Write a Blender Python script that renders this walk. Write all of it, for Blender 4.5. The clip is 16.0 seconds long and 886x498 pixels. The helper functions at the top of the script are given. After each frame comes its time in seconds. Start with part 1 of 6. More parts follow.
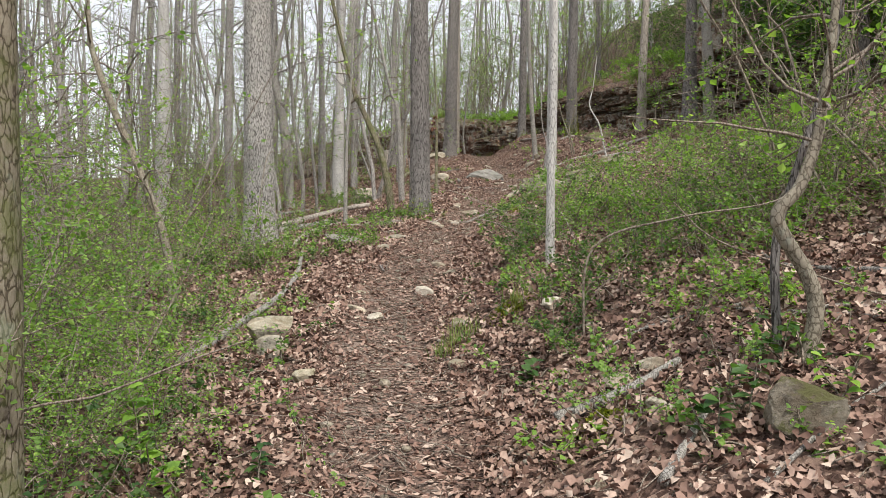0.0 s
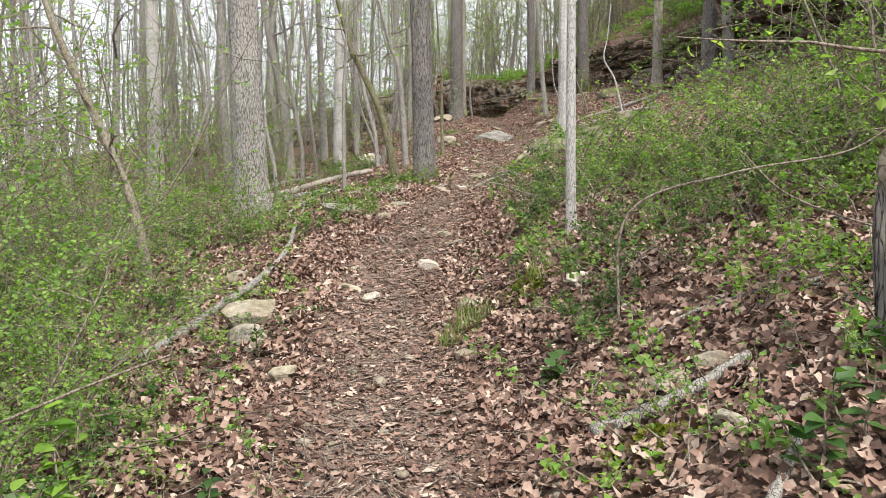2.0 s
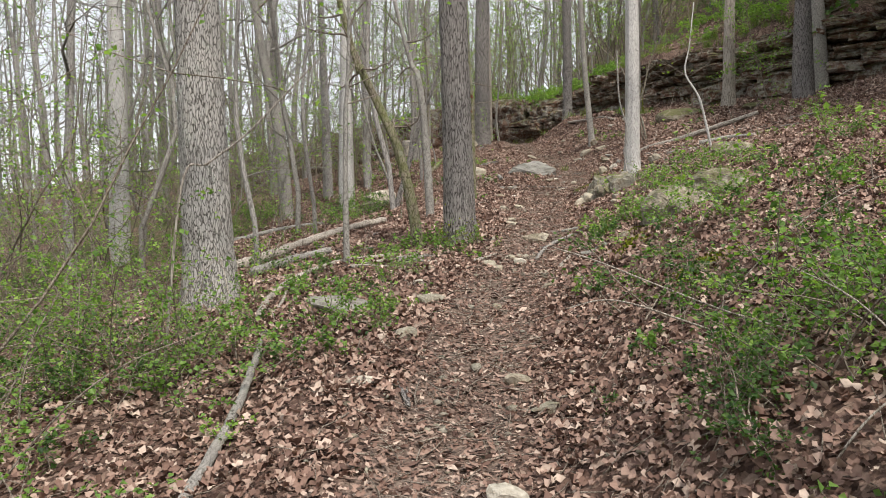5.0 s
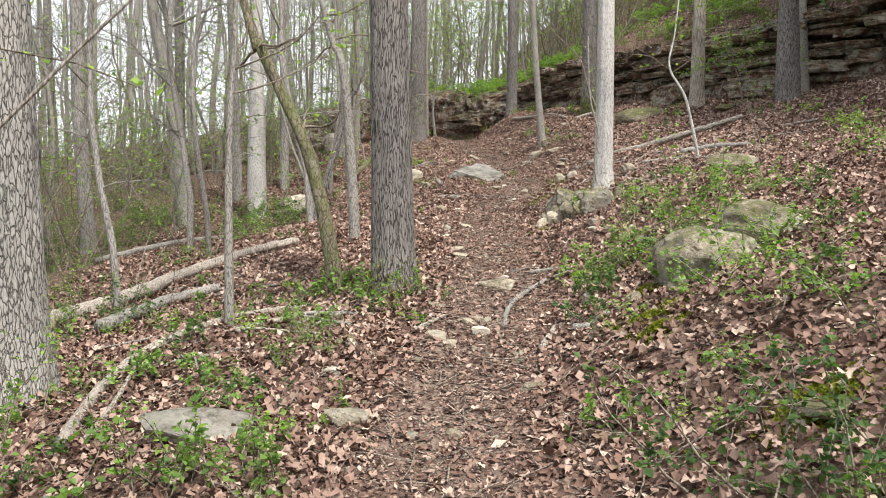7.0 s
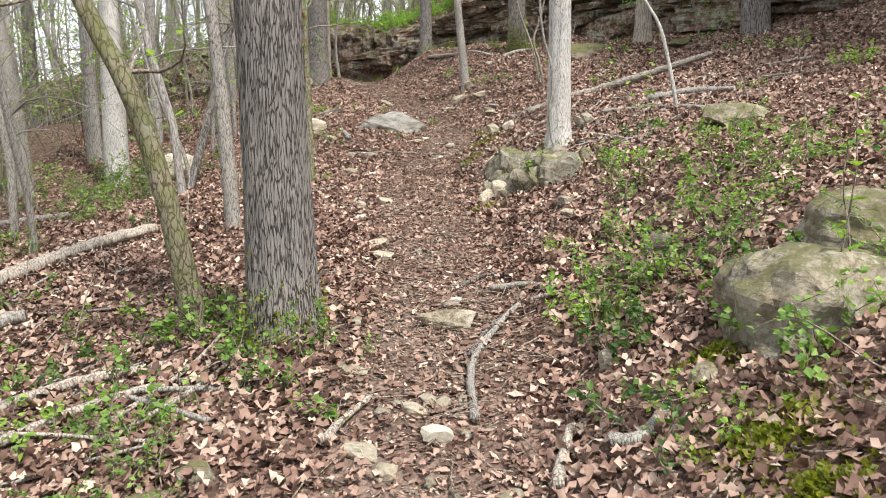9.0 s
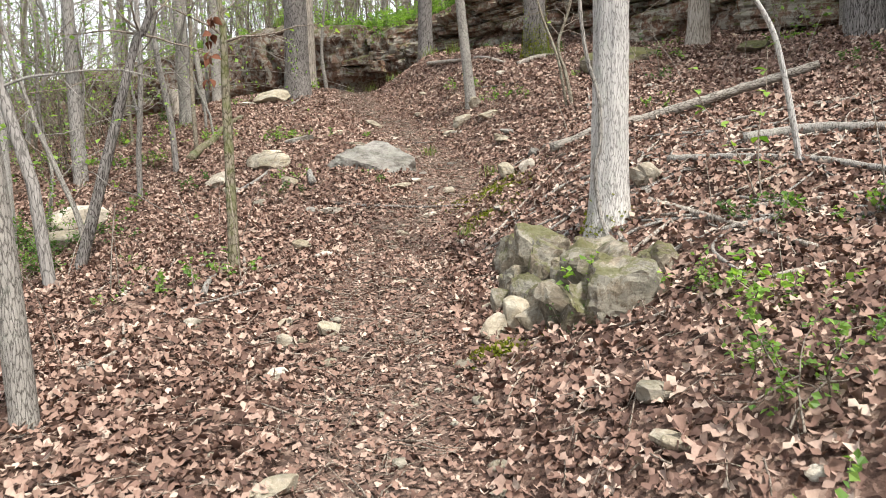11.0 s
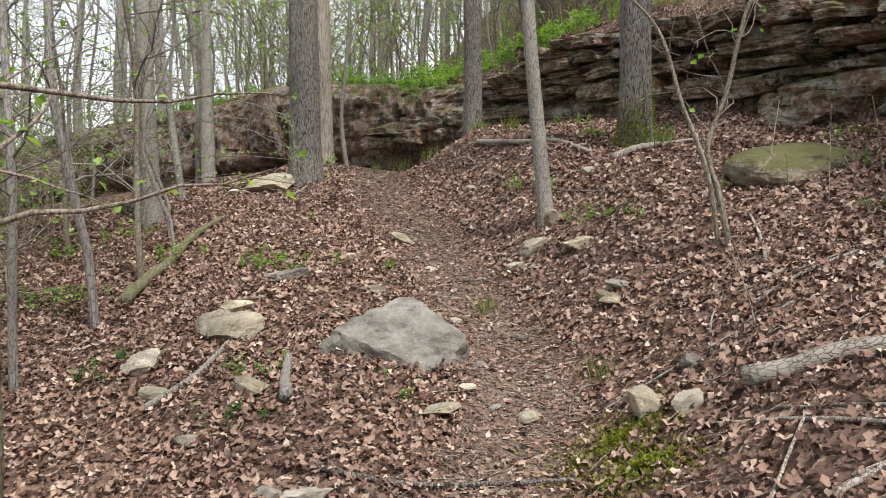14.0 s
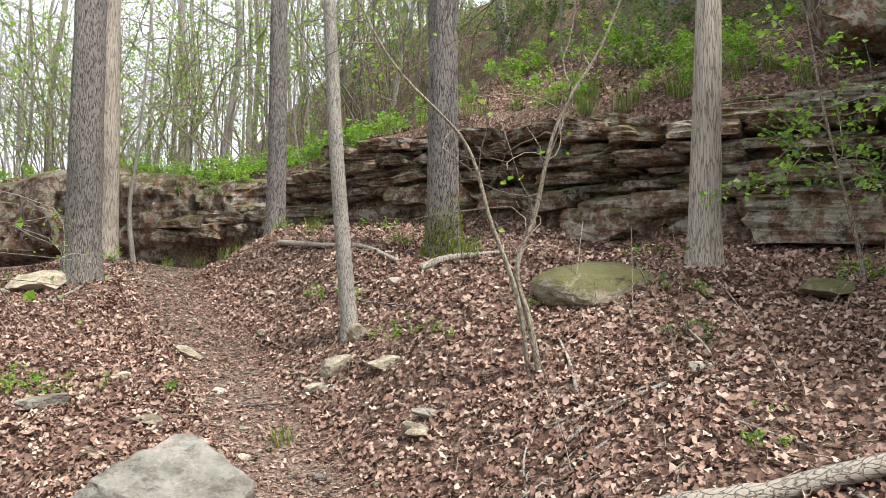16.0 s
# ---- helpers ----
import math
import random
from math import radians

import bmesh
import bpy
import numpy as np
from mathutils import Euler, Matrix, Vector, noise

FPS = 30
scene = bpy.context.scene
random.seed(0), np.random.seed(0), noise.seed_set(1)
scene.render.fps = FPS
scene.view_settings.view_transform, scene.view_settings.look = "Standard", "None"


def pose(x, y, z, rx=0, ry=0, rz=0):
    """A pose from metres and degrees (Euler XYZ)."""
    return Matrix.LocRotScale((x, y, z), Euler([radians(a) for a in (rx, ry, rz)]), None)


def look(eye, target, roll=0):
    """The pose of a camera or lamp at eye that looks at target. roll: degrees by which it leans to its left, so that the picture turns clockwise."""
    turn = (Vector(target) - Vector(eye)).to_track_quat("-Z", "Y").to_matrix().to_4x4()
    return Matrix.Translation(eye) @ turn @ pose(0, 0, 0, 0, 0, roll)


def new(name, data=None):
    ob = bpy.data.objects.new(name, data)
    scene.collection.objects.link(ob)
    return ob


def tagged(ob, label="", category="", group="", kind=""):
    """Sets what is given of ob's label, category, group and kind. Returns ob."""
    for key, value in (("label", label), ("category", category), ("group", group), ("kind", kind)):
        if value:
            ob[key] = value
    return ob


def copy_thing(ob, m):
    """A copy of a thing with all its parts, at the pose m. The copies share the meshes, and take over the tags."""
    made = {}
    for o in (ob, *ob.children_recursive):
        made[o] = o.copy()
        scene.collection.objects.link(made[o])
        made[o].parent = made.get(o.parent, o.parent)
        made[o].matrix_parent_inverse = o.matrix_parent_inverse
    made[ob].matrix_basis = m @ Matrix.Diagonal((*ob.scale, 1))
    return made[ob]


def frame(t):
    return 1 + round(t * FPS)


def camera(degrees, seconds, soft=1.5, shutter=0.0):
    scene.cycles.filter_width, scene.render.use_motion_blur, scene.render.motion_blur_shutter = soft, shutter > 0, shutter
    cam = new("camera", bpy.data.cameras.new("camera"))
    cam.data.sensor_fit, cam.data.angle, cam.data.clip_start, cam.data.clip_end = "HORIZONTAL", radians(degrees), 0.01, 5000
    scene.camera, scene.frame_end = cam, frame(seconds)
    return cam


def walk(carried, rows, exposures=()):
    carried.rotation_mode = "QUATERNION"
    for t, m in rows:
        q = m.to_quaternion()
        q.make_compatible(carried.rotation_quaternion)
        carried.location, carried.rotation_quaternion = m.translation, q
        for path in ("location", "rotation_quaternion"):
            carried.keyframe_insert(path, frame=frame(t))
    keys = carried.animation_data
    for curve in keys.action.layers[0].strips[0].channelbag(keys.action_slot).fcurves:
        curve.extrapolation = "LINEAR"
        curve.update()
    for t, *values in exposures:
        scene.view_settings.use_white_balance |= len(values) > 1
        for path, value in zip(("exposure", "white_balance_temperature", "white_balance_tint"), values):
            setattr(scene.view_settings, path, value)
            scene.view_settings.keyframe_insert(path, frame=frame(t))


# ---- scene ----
cam = camera(58.3, 16.0, soft=0.85, shutter=0.1)
PATH = [
    (0, (0.0, 0.0, 1.45), (0.0, 2.0, 1.413), 0.7),
    (0.5, (0.004, 0.021, 1.44), (0.009, 2.021, 1.403), 0.4),
    (1, (0.035, 0.188, 1.426), (0.028, 2.186, 1.35), -0.1),
    (1.5, (0.049, 0.432, 1.459), (0.038, 2.429, 1.339), -0.3),
    (2, (0.036, 0.805, 1.452), (0.01, 2.801, 1.329), -0.7),
    (2.5, (-0.011, 1.291, 1.543), (-0.054, 3.287, 1.421), -1.0),
    (3, (-0.034, 1.804, 1.649), (-0.09, 3.802, 1.562), -0.7),
    (3.5, (-0.091, 2.343, 1.707), (-0.18, 4.34, 1.627), -0.8),
    (4, (-0.17, 2.895, 1.82), (-0.269, 4.892, 1.751), -0.8),
    (4.2, (-0.197, 3.135, 1.852), (-0.301, 5.131, 1.785), -0.8),
    (6.3, (-0.388, 5.589, 2.204), (-0.269, 7.582, 2.097), -0.8),
    (6.5, (-0.381, 5.802, 2.237), (-0.243, 7.794, 2.127), -0.6),
    (7, (-0.339, 6.314, 2.337), (-0.221, 8.308, 2.234), -0.0),
    (7.5, (-0.349, 6.84, 2.384), (-0.249, 8.834, 2.277), 0.7),
    (8, (-0.383, 7.35, 2.414), (-0.183, 9.335, 2.266), 0.4),
    (8.5, (-0.348, 7.89, 2.468), (-0.035, 9.855, 2.27), -0.3),
    (9, (-0.259, 8.436, 2.577), (0.086, 10.39, 2.323), -0.9),
    (9.5, (-0.116, 9.054, 2.72), (0.234, 11.005, 2.452), -1.2),
    (9.7, (-0.046, 9.308, 2.747), (0.311, 11.261, 2.503), -1.2),
    (11.8, (0.726, 12.119, 3.276), (0.928, 14.082, 2.952), -1.6),
    (12, (0.794, 12.34, 3.323), (0.955, 14.304, 2.983), -1.5),
    (12.5, (0.82, 12.967, 3.454), (0.869, 14.949, 3.186), -1.5),
    (13, (0.827, 13.582, 3.58), (0.876, 15.57, 3.371), -1.2),
    (13.5, (0.749, 14.174, 3.715), (0.835, 16.168, 3.591), -1.2),
    (14, (0.755, 14.633, 3.86), (0.984, 16.613, 3.698), -0.9),
    (14.5, (0.83, 14.977, 3.966), (1.256, 16.928, 3.859), 0.2),
    (15, (0.876, 15.07, 4.026), (1.475, 16.977, 3.998), 0.5),
    (15.5, (0.877, 15.09, 4.052), (1.57, 16.966, 4.069), 0.4),
    (16, (0.893, 15.091, 4.052), (1.592, 16.964, 4.11), 0.4),
]
walk(cam, [(t, look(eye, target, roll)) for t, eye, target, roll in PATH], exposures=[(0.0, 0.42), (2.0, 0.72), (3.0, 0.55), (4.0, 0.26), (6.5, 0.7), (7.0, 0.75), (8.0, 0.65), (9.0, 0.9), (12.0, 0.95), (13.0, 0.7), (14.0, 0.55), (14.5, 0.84), (16.0, 1.02)])

# ---- daylight: bright thin cloud with a veiled sun ----
world = bpy.data.worlds.new("sky")
scene.world = world
world.use_nodes = True
wn = world.node_tree.nodes
sky = wn.new("ShaderNodeTexSky")
sky.sky_type = "NISHITA"
sky.sun_disc = False
sky.sun_elevation = radians(56)
sky.sun_rotation = radians(150)
sky.dust_density = 4.0
sky.air_density = 1.0
wn["Background"].inputs[1].default_value = 0.12
veil = wn.new("ShaderNodeMix")
veil.data_type = "RGBA"
veil.inputs[0].default_value = 0.72
veil.inputs[7].default_value = (8.2, 8.3, 8.6, 1)
world.node_tree.links.new(sky.outputs[0], veil.inputs[6])
world.node_tree.links.new(veil.outputs[2], wn["Background"].inputs[0])
sun = new("sun", bpy.data.lights.new("sun", "SUN"))
sun.data.energy = 3.2
sun.data.angle = radians(6)
sun.data.color = (1.0, 0.95, 0.87)
sun.matrix_world = look((math.sin(radians(150)) * 30, math.cos(radians(150)) * 30, 44.5), (0, 0, 0))


# ---- the lie of the land ----
TRAIL_Y = (-40, 0, 2.85, 5, 7, 9.85, 12.2, 15, 17, 19, 22, 25, 27.5, 60)
TRAIL_X = (0, -0.05, -0.13, -0.33, -0.42, -0.08, 0.42, 0.72, 0.98, 1.75, 1.55, 1.1, 1.3, 1.3)
TRAIL_Z = (-3, 0.0, 0.38, 0.66, 0.93, 1.40, 1.76, 2.08, 2.30, 2.66, 3.28, 3.85, 4.2, 6.5)
CLIFF = ((-60, 44), (-20, 38), (-8, 33.4), (-3.4, 31.5), (-2, 30.7), (-0.4, 29.5), (1.2, 28.3), (2.3, 27.5), (3.0, 26.4), (3.8, 25.1),
         (4.5, 23.3), (4.75, 22.4), (5.4, 21.0), (6.3, 19.7), (8.2, 18.2), (11.5, 16.8), (17, 15), (30, 10), (70, -10))


def value_noise(x, y, seed=0):
    x, y = np.asarray(x, float), np.asarray(y, float)
    ix, iy = np.floor(x), np.floor(y)
    fx, fy = x - ix, y - iy
    fx, fy = fx * fx * (3 - 2 * fx), fy * fy * (3 - 2 * fy)

    def corner(a, b):
        h = np.sin(a * 127.1 + b * 311.7 + seed * 74.7) * 43758.5453
        return h - np.floor(h)
    top = corner(ix, iy) * (1 - fx) + corner(ix + 1, iy) * fx
    low = corner(ix, iy + 1) * (1 - fx) + corner(ix + 1, iy + 1) * fx
    return (top * (1 - fy) + low * fy) * 2 - 1


def smooth(a, b, v):
    t = np.clip((v - a) / (b - a), 0, 1)
    return t * t * (3 - 2 * t)


def behind_cliff(x, y):
    """Distance past the foot of the ledge, uphill positive."""
    x, y = np.asarray(x, float), np.asarray(y, float)
    best = np.full(np.broadcast(x, y).shape, 1e9)
    side = np.zeros_like(best)
    for (ax, ay), (bx, by) in zip(CLIFF, CLIFF[1:]):
        dx, dy = bx - ax, by - ay
        s = np.clip(((x - ax) * dx + (y - ay) * dy) / (dx * dx + dy * dy), 0, 1)
        d = np.hypot(x - ax - s * dx, y - ay - s * dy)
        near = d < best
        side = np.where(near, np.sign(dx * (y - ay) - dy * (x - ax)), side)
        best = np.where(near, d, best)
    return best * side


def trail_off(x, y):
    return x - np.interp(y, TRAIL_Y, TRAIL_X)


def ledge_height(x):
    return np.interp(x, (-9, 0, 1.2, 2.6, 3.1, 4.5, 5.3, 6.2, 13), (1.45, 1.58, 1.38, 1.1, 1.05, 1.1, 1.15, 1.28, 1.3))


def ground(x, y):
    """Height of the ground."""
    x, y = np.asarray(x, float), np.asarray(y, float)
    u = trail_off(x, y)
    z = np.interp(y, TRAIL_Y, TRAIL_Z)
    right = np.maximum(u - 0.35, 0)
    left = np.maximum(-u - np.interp(y, (12, 16), (0.45, 1.3)), 0)
    bank = np.interp(y, (2, 6, 11, 15, 18, 21, 25, 28), (0.06, 0.16, 0.16, 0.12, 0.32, 0.44, 0.44, 0.2)) * smooth(0.0, 1.3, right)
    z = z + bank + 0.30 * np.minimum(right, 7) + 0.12 * np.maximum(right - 7, 0)
    z = z - 0.17 * np.minimum(left, 9) - 0.10 * np.clip(left - 9, 0, 40) + 0.04 * smooth(0, 0.5, left) * (y < 12)
    z = z - 0.03 * smooth(0.45, 0.1, np.abs(u))
    d = behind_cliff(x, y)
    z = z - (0.14 + 0.08 * smooth(2.2, 3.4, x)) * smooth(-1.5, -0.3, d)
    z = z + ledge_height(x) * smooth(0.12, 0.5, d) + smooth(3, 10, x) * (0.10 * np.clip(d, 0, 25) + 0.24 * np.clip(d - 0.8, 0, 10)) - smooth(3, -1, x) * 0.06 * np.clip(d - 1, 0, 40)
    far = smooth(30, 90, np.hypot(x, y - 12))
    z = z * (1 - far) + np.clip(z, -4, 9) * far
    rough = smooth(0.2, 0.7, np.abs(u))
    z = z + (0.02 + 0.05 * rough) * value_noise(x * 1.3, y * 1.3, 1) + 0.02 * value_noise(x * 4, y * 4, 2) + 0.008 * value_noise(x * 12, y * 12, 3)
    z = z + 0.25 * smooth(3, 10, np.abs(u)) * value_noise(x * 0.25, y * 0.25, 4)
    return z


def gz(x, y):
    return float(ground(x, y))

# ---- end of land ----

# ---- materials ----
def material(name, rough=0.8, spec=0.3):
    m = bpy.data.materials.new(name)
    m.use_nodes = True
    b = m.node_tree.nodes["Principled BSDF"]
    b.inputs["Roughness"].default_value = rough
    b.inputs["Specular IOR Level"].default_value = spec
    return m, m.node_tree.nodes, m.node_tree.links, b


def coords(n, l, scale=(1, 1, 1), kind="Object"):
    tc, mp = n.new("ShaderNodeTexCoord"), n.new("ShaderNodeMapping")
    mp.inputs["Scale"].default_value = scale
    l.new(tc.outputs[kind], mp.inputs["Vector"])
    return mp.outputs["Vector"]


def noise_tex(n, l, vec, scale, detail=6, rough=0.6, distort=0.0):
    t = n.new("ShaderNodeTexNoise")
    t.inputs["Scale"].default_value, t.inputs["Detail"].default_value = scale, detail
    t.inputs["Roughness"].default_value, t.inputs["Distortion"].default_value = rough, distort
    l.new(vec, t.inputs["Vector"])
    return t.outputs["Fac"]


def ramp(n, l, fac, stops):
    r = n.new("ShaderNodeValToRGB")
    e = r.color_ramp.elements
    while len(e) < len(stops):
        e.new(0.5)
    for k, (pos, col) in zip(e, stops):
        k.position, k.color = pos, (*col, 1)
    l.new(fac, r.inputs["Fac"])
    return r.outputs["Color"]


def mix(n, l, fac, a, b, how="MIX"):
    m = n.new("ShaderNodeMix")
    m.data_type, m.blend_type = "RGBA", how
    for sock, v in ((m.inputs[0], fac), (m.inputs[6], a), (m.inputs[7], b)):
        if isinstance(v, (int, float)):
            sock.default_value = v
        elif isinstance(v, tuple):
            sock.default_value = (*v, 1)
        else:
            l.new(v, sock)
    return m.outputs[2]


def arith(n, l, op, a, b=0.0, clamp=False):
    m = n.new("ShaderNodeMath")
    m.operation, m.use_clamp = op, clamp
    for sock, v in ((m.inputs[0], a), (m.inputs[1], b)):
        if isinstance(v, (int, float)):
            sock.default_value = v
        else:
            l.new(v, sock)
    return m.outputs[0]


def bump(n, l, b, height, strength=0.5, dist=0.01):
    k = n.new("ShaderNodeBump")
    k.inputs["Strength"].default_value, k.inputs["Distance"].default_value = strength, dist
    l.new(height, k.inputs["Height"])
    l.new(k.outputs[0], b.inputs["Normal"])


def upward(n):
    """How far a surface faces up, for moss and settled dirt."""
    g = n.new("ShaderNodeNewGeometry")
    s = n.new("ShaderNodeSeparateXYZ")
    return g, s


def bark_material(name, dark, mid, pale, ridge=(26, 26, 5), depth=0.012, moss=0.0, lichen=0.0):
    m, n, l, b = material(name, 0.9, 0.15)
    v = coords(n, l, ridge)
    vor = n.new("ShaderNodeTexVoronoi")
    vor.feature = "DISTANCE_TO_EDGE"
    wob = n.new("ShaderNodeTexNoise")
    wob.inputs["Scale"].default_value, wob.inputs["Detail"].default_value = 0.9, 5
    l.new(v, wob.inputs["Vector"])
    off = n.new("ShaderNodeVectorMath")
    off.operation = "MULTIPLY_ADD"
    off.inputs[1].default_value = (1.5, 1.5, 1.5)
    l.new(wob.outputs["Color"], off.inputs[0]), l.new(v, off.inputs[2])
    l.new(off.outputs[0], vor.inputs["Vector"])
    vor.inputs["Scale"].default_value = 1.0
    fine = noise_tex(n, l, v, 2.6, 8, 0.75)
    h = arith(n, l, "ADD", arith(n, l, "MINIMUM", arith(n, l, "MULTIPLY", vor.outputs["Distance"], 4.5), 0.55), arith(n, l, "MULTIPLY", fine, 1.0))
    col = ramp(n, l, arith(n, l, "MULTIPLY", h, 0.75), [(0.36, dark), (0.62, mid), (0.90, pale)])
    big = noise_tex(n, l, coords(n, l, (1, 1, 0.5)), 2.3, 5)
    col = mix(n, l, 0.55, col, ramp(n, l, big, [(0.3, (0.55, 0.55, 0.56)), (0.7, (1.25, 1.22, 1.18))]), "MULTIPLY")
    if lichen:
        spot = noise_tex(n, l, coords(n, l, (1, 1, 0.7)), 9, 6, 0.65)
        col = mix(n, l, arith(n, l, "MULTIPLY", ramp(n, l, spot, [(0.56, (0, 0, 0)), (0.66, (1, 1, 1))]), lichen), col, (0.36, 0.40, 0.33))
    if moss:
        spot = noise_tex(n, l, coords(n, l), 7, 6, 0.7)
        col = mix(n, l, arith(n, l, "MULTIPLY", ramp(n, l, spot, [(0.42, (0, 0, 0)), (0.6, (1, 1, 1))]), moss), col, (0.10, 0.13, 0.025))
    l.new(col, b.inputs["Base Color"])
    bump(n, l, b, h, 0.9, depth)
    return m


OAK_BARK = bark_material("oak_bark", (0.032, 0.028, 0.026), (0.17, 0.156, 0.148), (0.36, 0.34, 0.325), (70, 70, 8), 0.014, lichen=0.15)
PALE_BARK = bark_material("pale_bark", (0.22, 0.21, 0.20), (0.48, 0.465, 0.45), (0.67, 0.655, 0.635), (80, 80, 14), 0.004, lichen=0.35)
GREY_BARK = bark_material("grey_bark", (0.09, 0.083, 0.075), (0.25, 0.235, 0.215), (0.42, 0.40, 0.37), (80, 80, 16), 0.004, lichen=0.3)
# Grey made paler: haze over the distant trunks is put into this colour.
FAR_BARK = bark_material("haze_paled_grey_bark", (0.12, 0.112, 0.105), (0.28, 0.265, 0.25), (0.43, 0.41, 0.39), (45, 45, 9), 0.006, lichen=0.2)
SMOOTH_BARK = bark_material("smooth_sapling_bark", (0.10, 0.085, 0.065), (0.20, 0.175, 0.135), (0.33, 0.30, 0.24), (40, 40, 22), 0.003, lichen=0.5)
MOSSY_BARK = bark_material("mossy_bark", (0.06, 0.05, 0.035), (0.17, 0.145, 0.105), (0.30, 0.27, 0.21), (36, 36, 14), 0.006, moss=0.5, lichen=0.4)
LOG_BARK = bark_material("fallen_log_bark", (0.08, 0.07, 0.06), (0.22, 0.20, 0.175), (0.38, 0.35, 0.31), (7, 45, 45), 0.006, lichen=0.3)
DEAD_WOOD = bark_material("weathered_dead_wood", (0.13, 0.11, 0.09), (0.31, 0.275, 0.235), (0.50, 0.46, 0.41), (60, 60, 4), 0.004)
TWIG = bark_material("twig_bark", (0.09, 0.07, 0.055), (0.19, 0.155, 0.125), (0.34, 0.30, 0.255), (50, 50, 20), 0.002)


def place_coords(n, l, scale=(1, 1, 1)):
    g, mp = n.new("ShaderNodeNewGeometry"), n.new("ShaderNodeMapping")
    mp.inputs["Scale"].default_value = scale
    l.new(g.outputs["Position"], mp.inputs["Vector"])
    return mp.outputs["Vector"]


def rock_material(name, dark, mid, pale, moss=0.35, rust=0.3, lichen=0.4, band=1.0):
    m, n, l, b = material(name, 0.9, 0.15)
    v = place_coords(n, l)
    a = noise_tex(n, l, v, 4.5, 8, 0.65)
    f = noise_tex(n, l, v, 42, 8, 0.75)
    layers = noise_tex(n, l, place_coords(n, l, (1, 1, 5)), 4.0 * band, 8, 0.7)
    h = arith(n, l, "ADD", arith(n, l, "MULTIPLY", a, 0.45), arith(n, l, "ADD", arith(n, l, "MULTIPLY", f, 0.35), arith(n, l, "MULTIPLY", layers, 0.25)))
    col = ramp(n, l, h, [(0.43, dark), (0.525, mid), (0.61, pale)])
    broad = noise_tex(n, l, v, 1.7, 6, 0.7)
    col = mix(n, l, 0.8, col, ramp(n, l, broad, [(0.36, (0.42, 0.40, 0.38)), (0.5, (0.95, 0.94, 0.92)), (0.64, (1.35, 1.34, 1.32))]), "MULTIPLY")
    if rust:
        r = noise_tex(n, l, place_coords(n, l, (1, 1, 2.5)), 2.4, 7, 0.65)
        col = mix(n, l, arith(n, l, "MULTIPLY", ramp(n, l, r, [(0.48, (0, 0, 0)), (0.62, (1, 1, 1))]), rust), col, (0.20, 0.105, 0.068))
    if lichen:
        sp = noise_tex(n, l, v, 7, 10, 0.78)
        col = mix(n, l, arith(n, l, "MULTIPLY", ramp(n, l, sp, [(0.475, (0, 0, 0)), (0.55, (1, 1, 1))]), lichen), col, (0.46, 0.48, 0.44))
        sp2 = noise_tex(n, l, place_coords(n, l, (1.7, 1.7, 1.1)), 5, 9, 0.75)
        col = mix(n, l, arith(n, l, "MULTIPLY", ramp(n, l, sp2, [(0.57, (0, 0, 0)), (0.66, (1, 1, 1))]), 0.6), col, (0.045, 0.042, 0.04))
    if moss:
        g, s = upward(n)
        l.new(g.outputs["Normal"], s.inputs[0])
        sp = noise_tex(n, l, v, 6, 9, 0.75)
        up = arith(n, l, "ADD", arith(n, l, "MULTIPLY", s.outputs[2], 0.22), sp)
        edge = 0.54 if moss > 0.84 else 0.61 if moss > 0.7 else 0.66
        col = mix(n, l, arith(n, l, "MULTIPLY", ramp(n, l, up, [(edge, (0, 0, 0)), (edge + 0.08, (1, 1, 1))]), moss), col, (0.10, 0.105, 0.040))
    inf = n.new("ShaderNodeObjectInfo")
    col = mix(n, l, 1.0, col, ramp(n, l, inf.outputs["Random"], [(0, (0.78, 0.76, 0.74)), (1, (1.12, 1.08, 1.02))]), "MULTIPLY")
    l.new(col, b.inputs["Base Color"])
    bump(n, l, b, h, 1.0, 0.03)
    return m


STONE = rock_material("pale_sandstone", (0.20, 0.18, 0.14), (0.37, 0.335, 0.27), (0.52, 0.48, 0.40), 0.3, 0.15, 0.3)
SLAB_STONE = rock_material("grey_slab_stone", (0.13, 0.127, 0.122), (0.24, 0.234, 0.224), (0.36, 0.35, 0.335), 0.15, 0.12, 0.35)
MOSS_STONE = rock_material("mossy_boulder_stone", (0.10, 0.09, 0.07), (0.22, 0.20, 0.16), (0.36, 0.33, 0.275), 0.75, 0.12, 0.32)
VELVET_STONE = rock_material("moss_covered_stone", (0.12, 0.11, 0.085), (0.21, 0.19, 0.15), (0.30, 0.27, 0.22), 0.86, 0.1, 0.15)
CLIFF_STONE = rock_material("dark_layered_sandstone", (0.034, 0.024, 0.020), (0.145, 0.094, 0.073), (0.29, 0.22, 0.18), 0.8, 0.6, 0.55, 0.8)


def litter_material():
    m, n, l, b = material("dry_oak_leaves", 0.75, 0.25)
    g = n.new("ShaderNodeNewGeometry")
    col = ramp(n, l, g.outputs["Random Per Island"], [(0.0, (0.085, 0.05, 0.040)), (0.3, (0.19, 0.115, 0.089)), (0.6, (0.285, 0.187, 0.147)), (0.86, (0.385, 0.28, 0.227)), (1.0, (0.53, 0.425, 0.35))])
    f = noise_tex(n, l, coords(n, l), 60, 4)
    col = mix(n, l, 0.6, col, ramp(n, l, f, [(0.3, (0.7, 0.68, 0.66)), (0.7, (1.2, 1.2, 1.2))]), "MULTIPLY")
    l.new(col, b.inputs["Base Color"])
    bump(n, l, b, f, 0.3, 0.003)
    return m


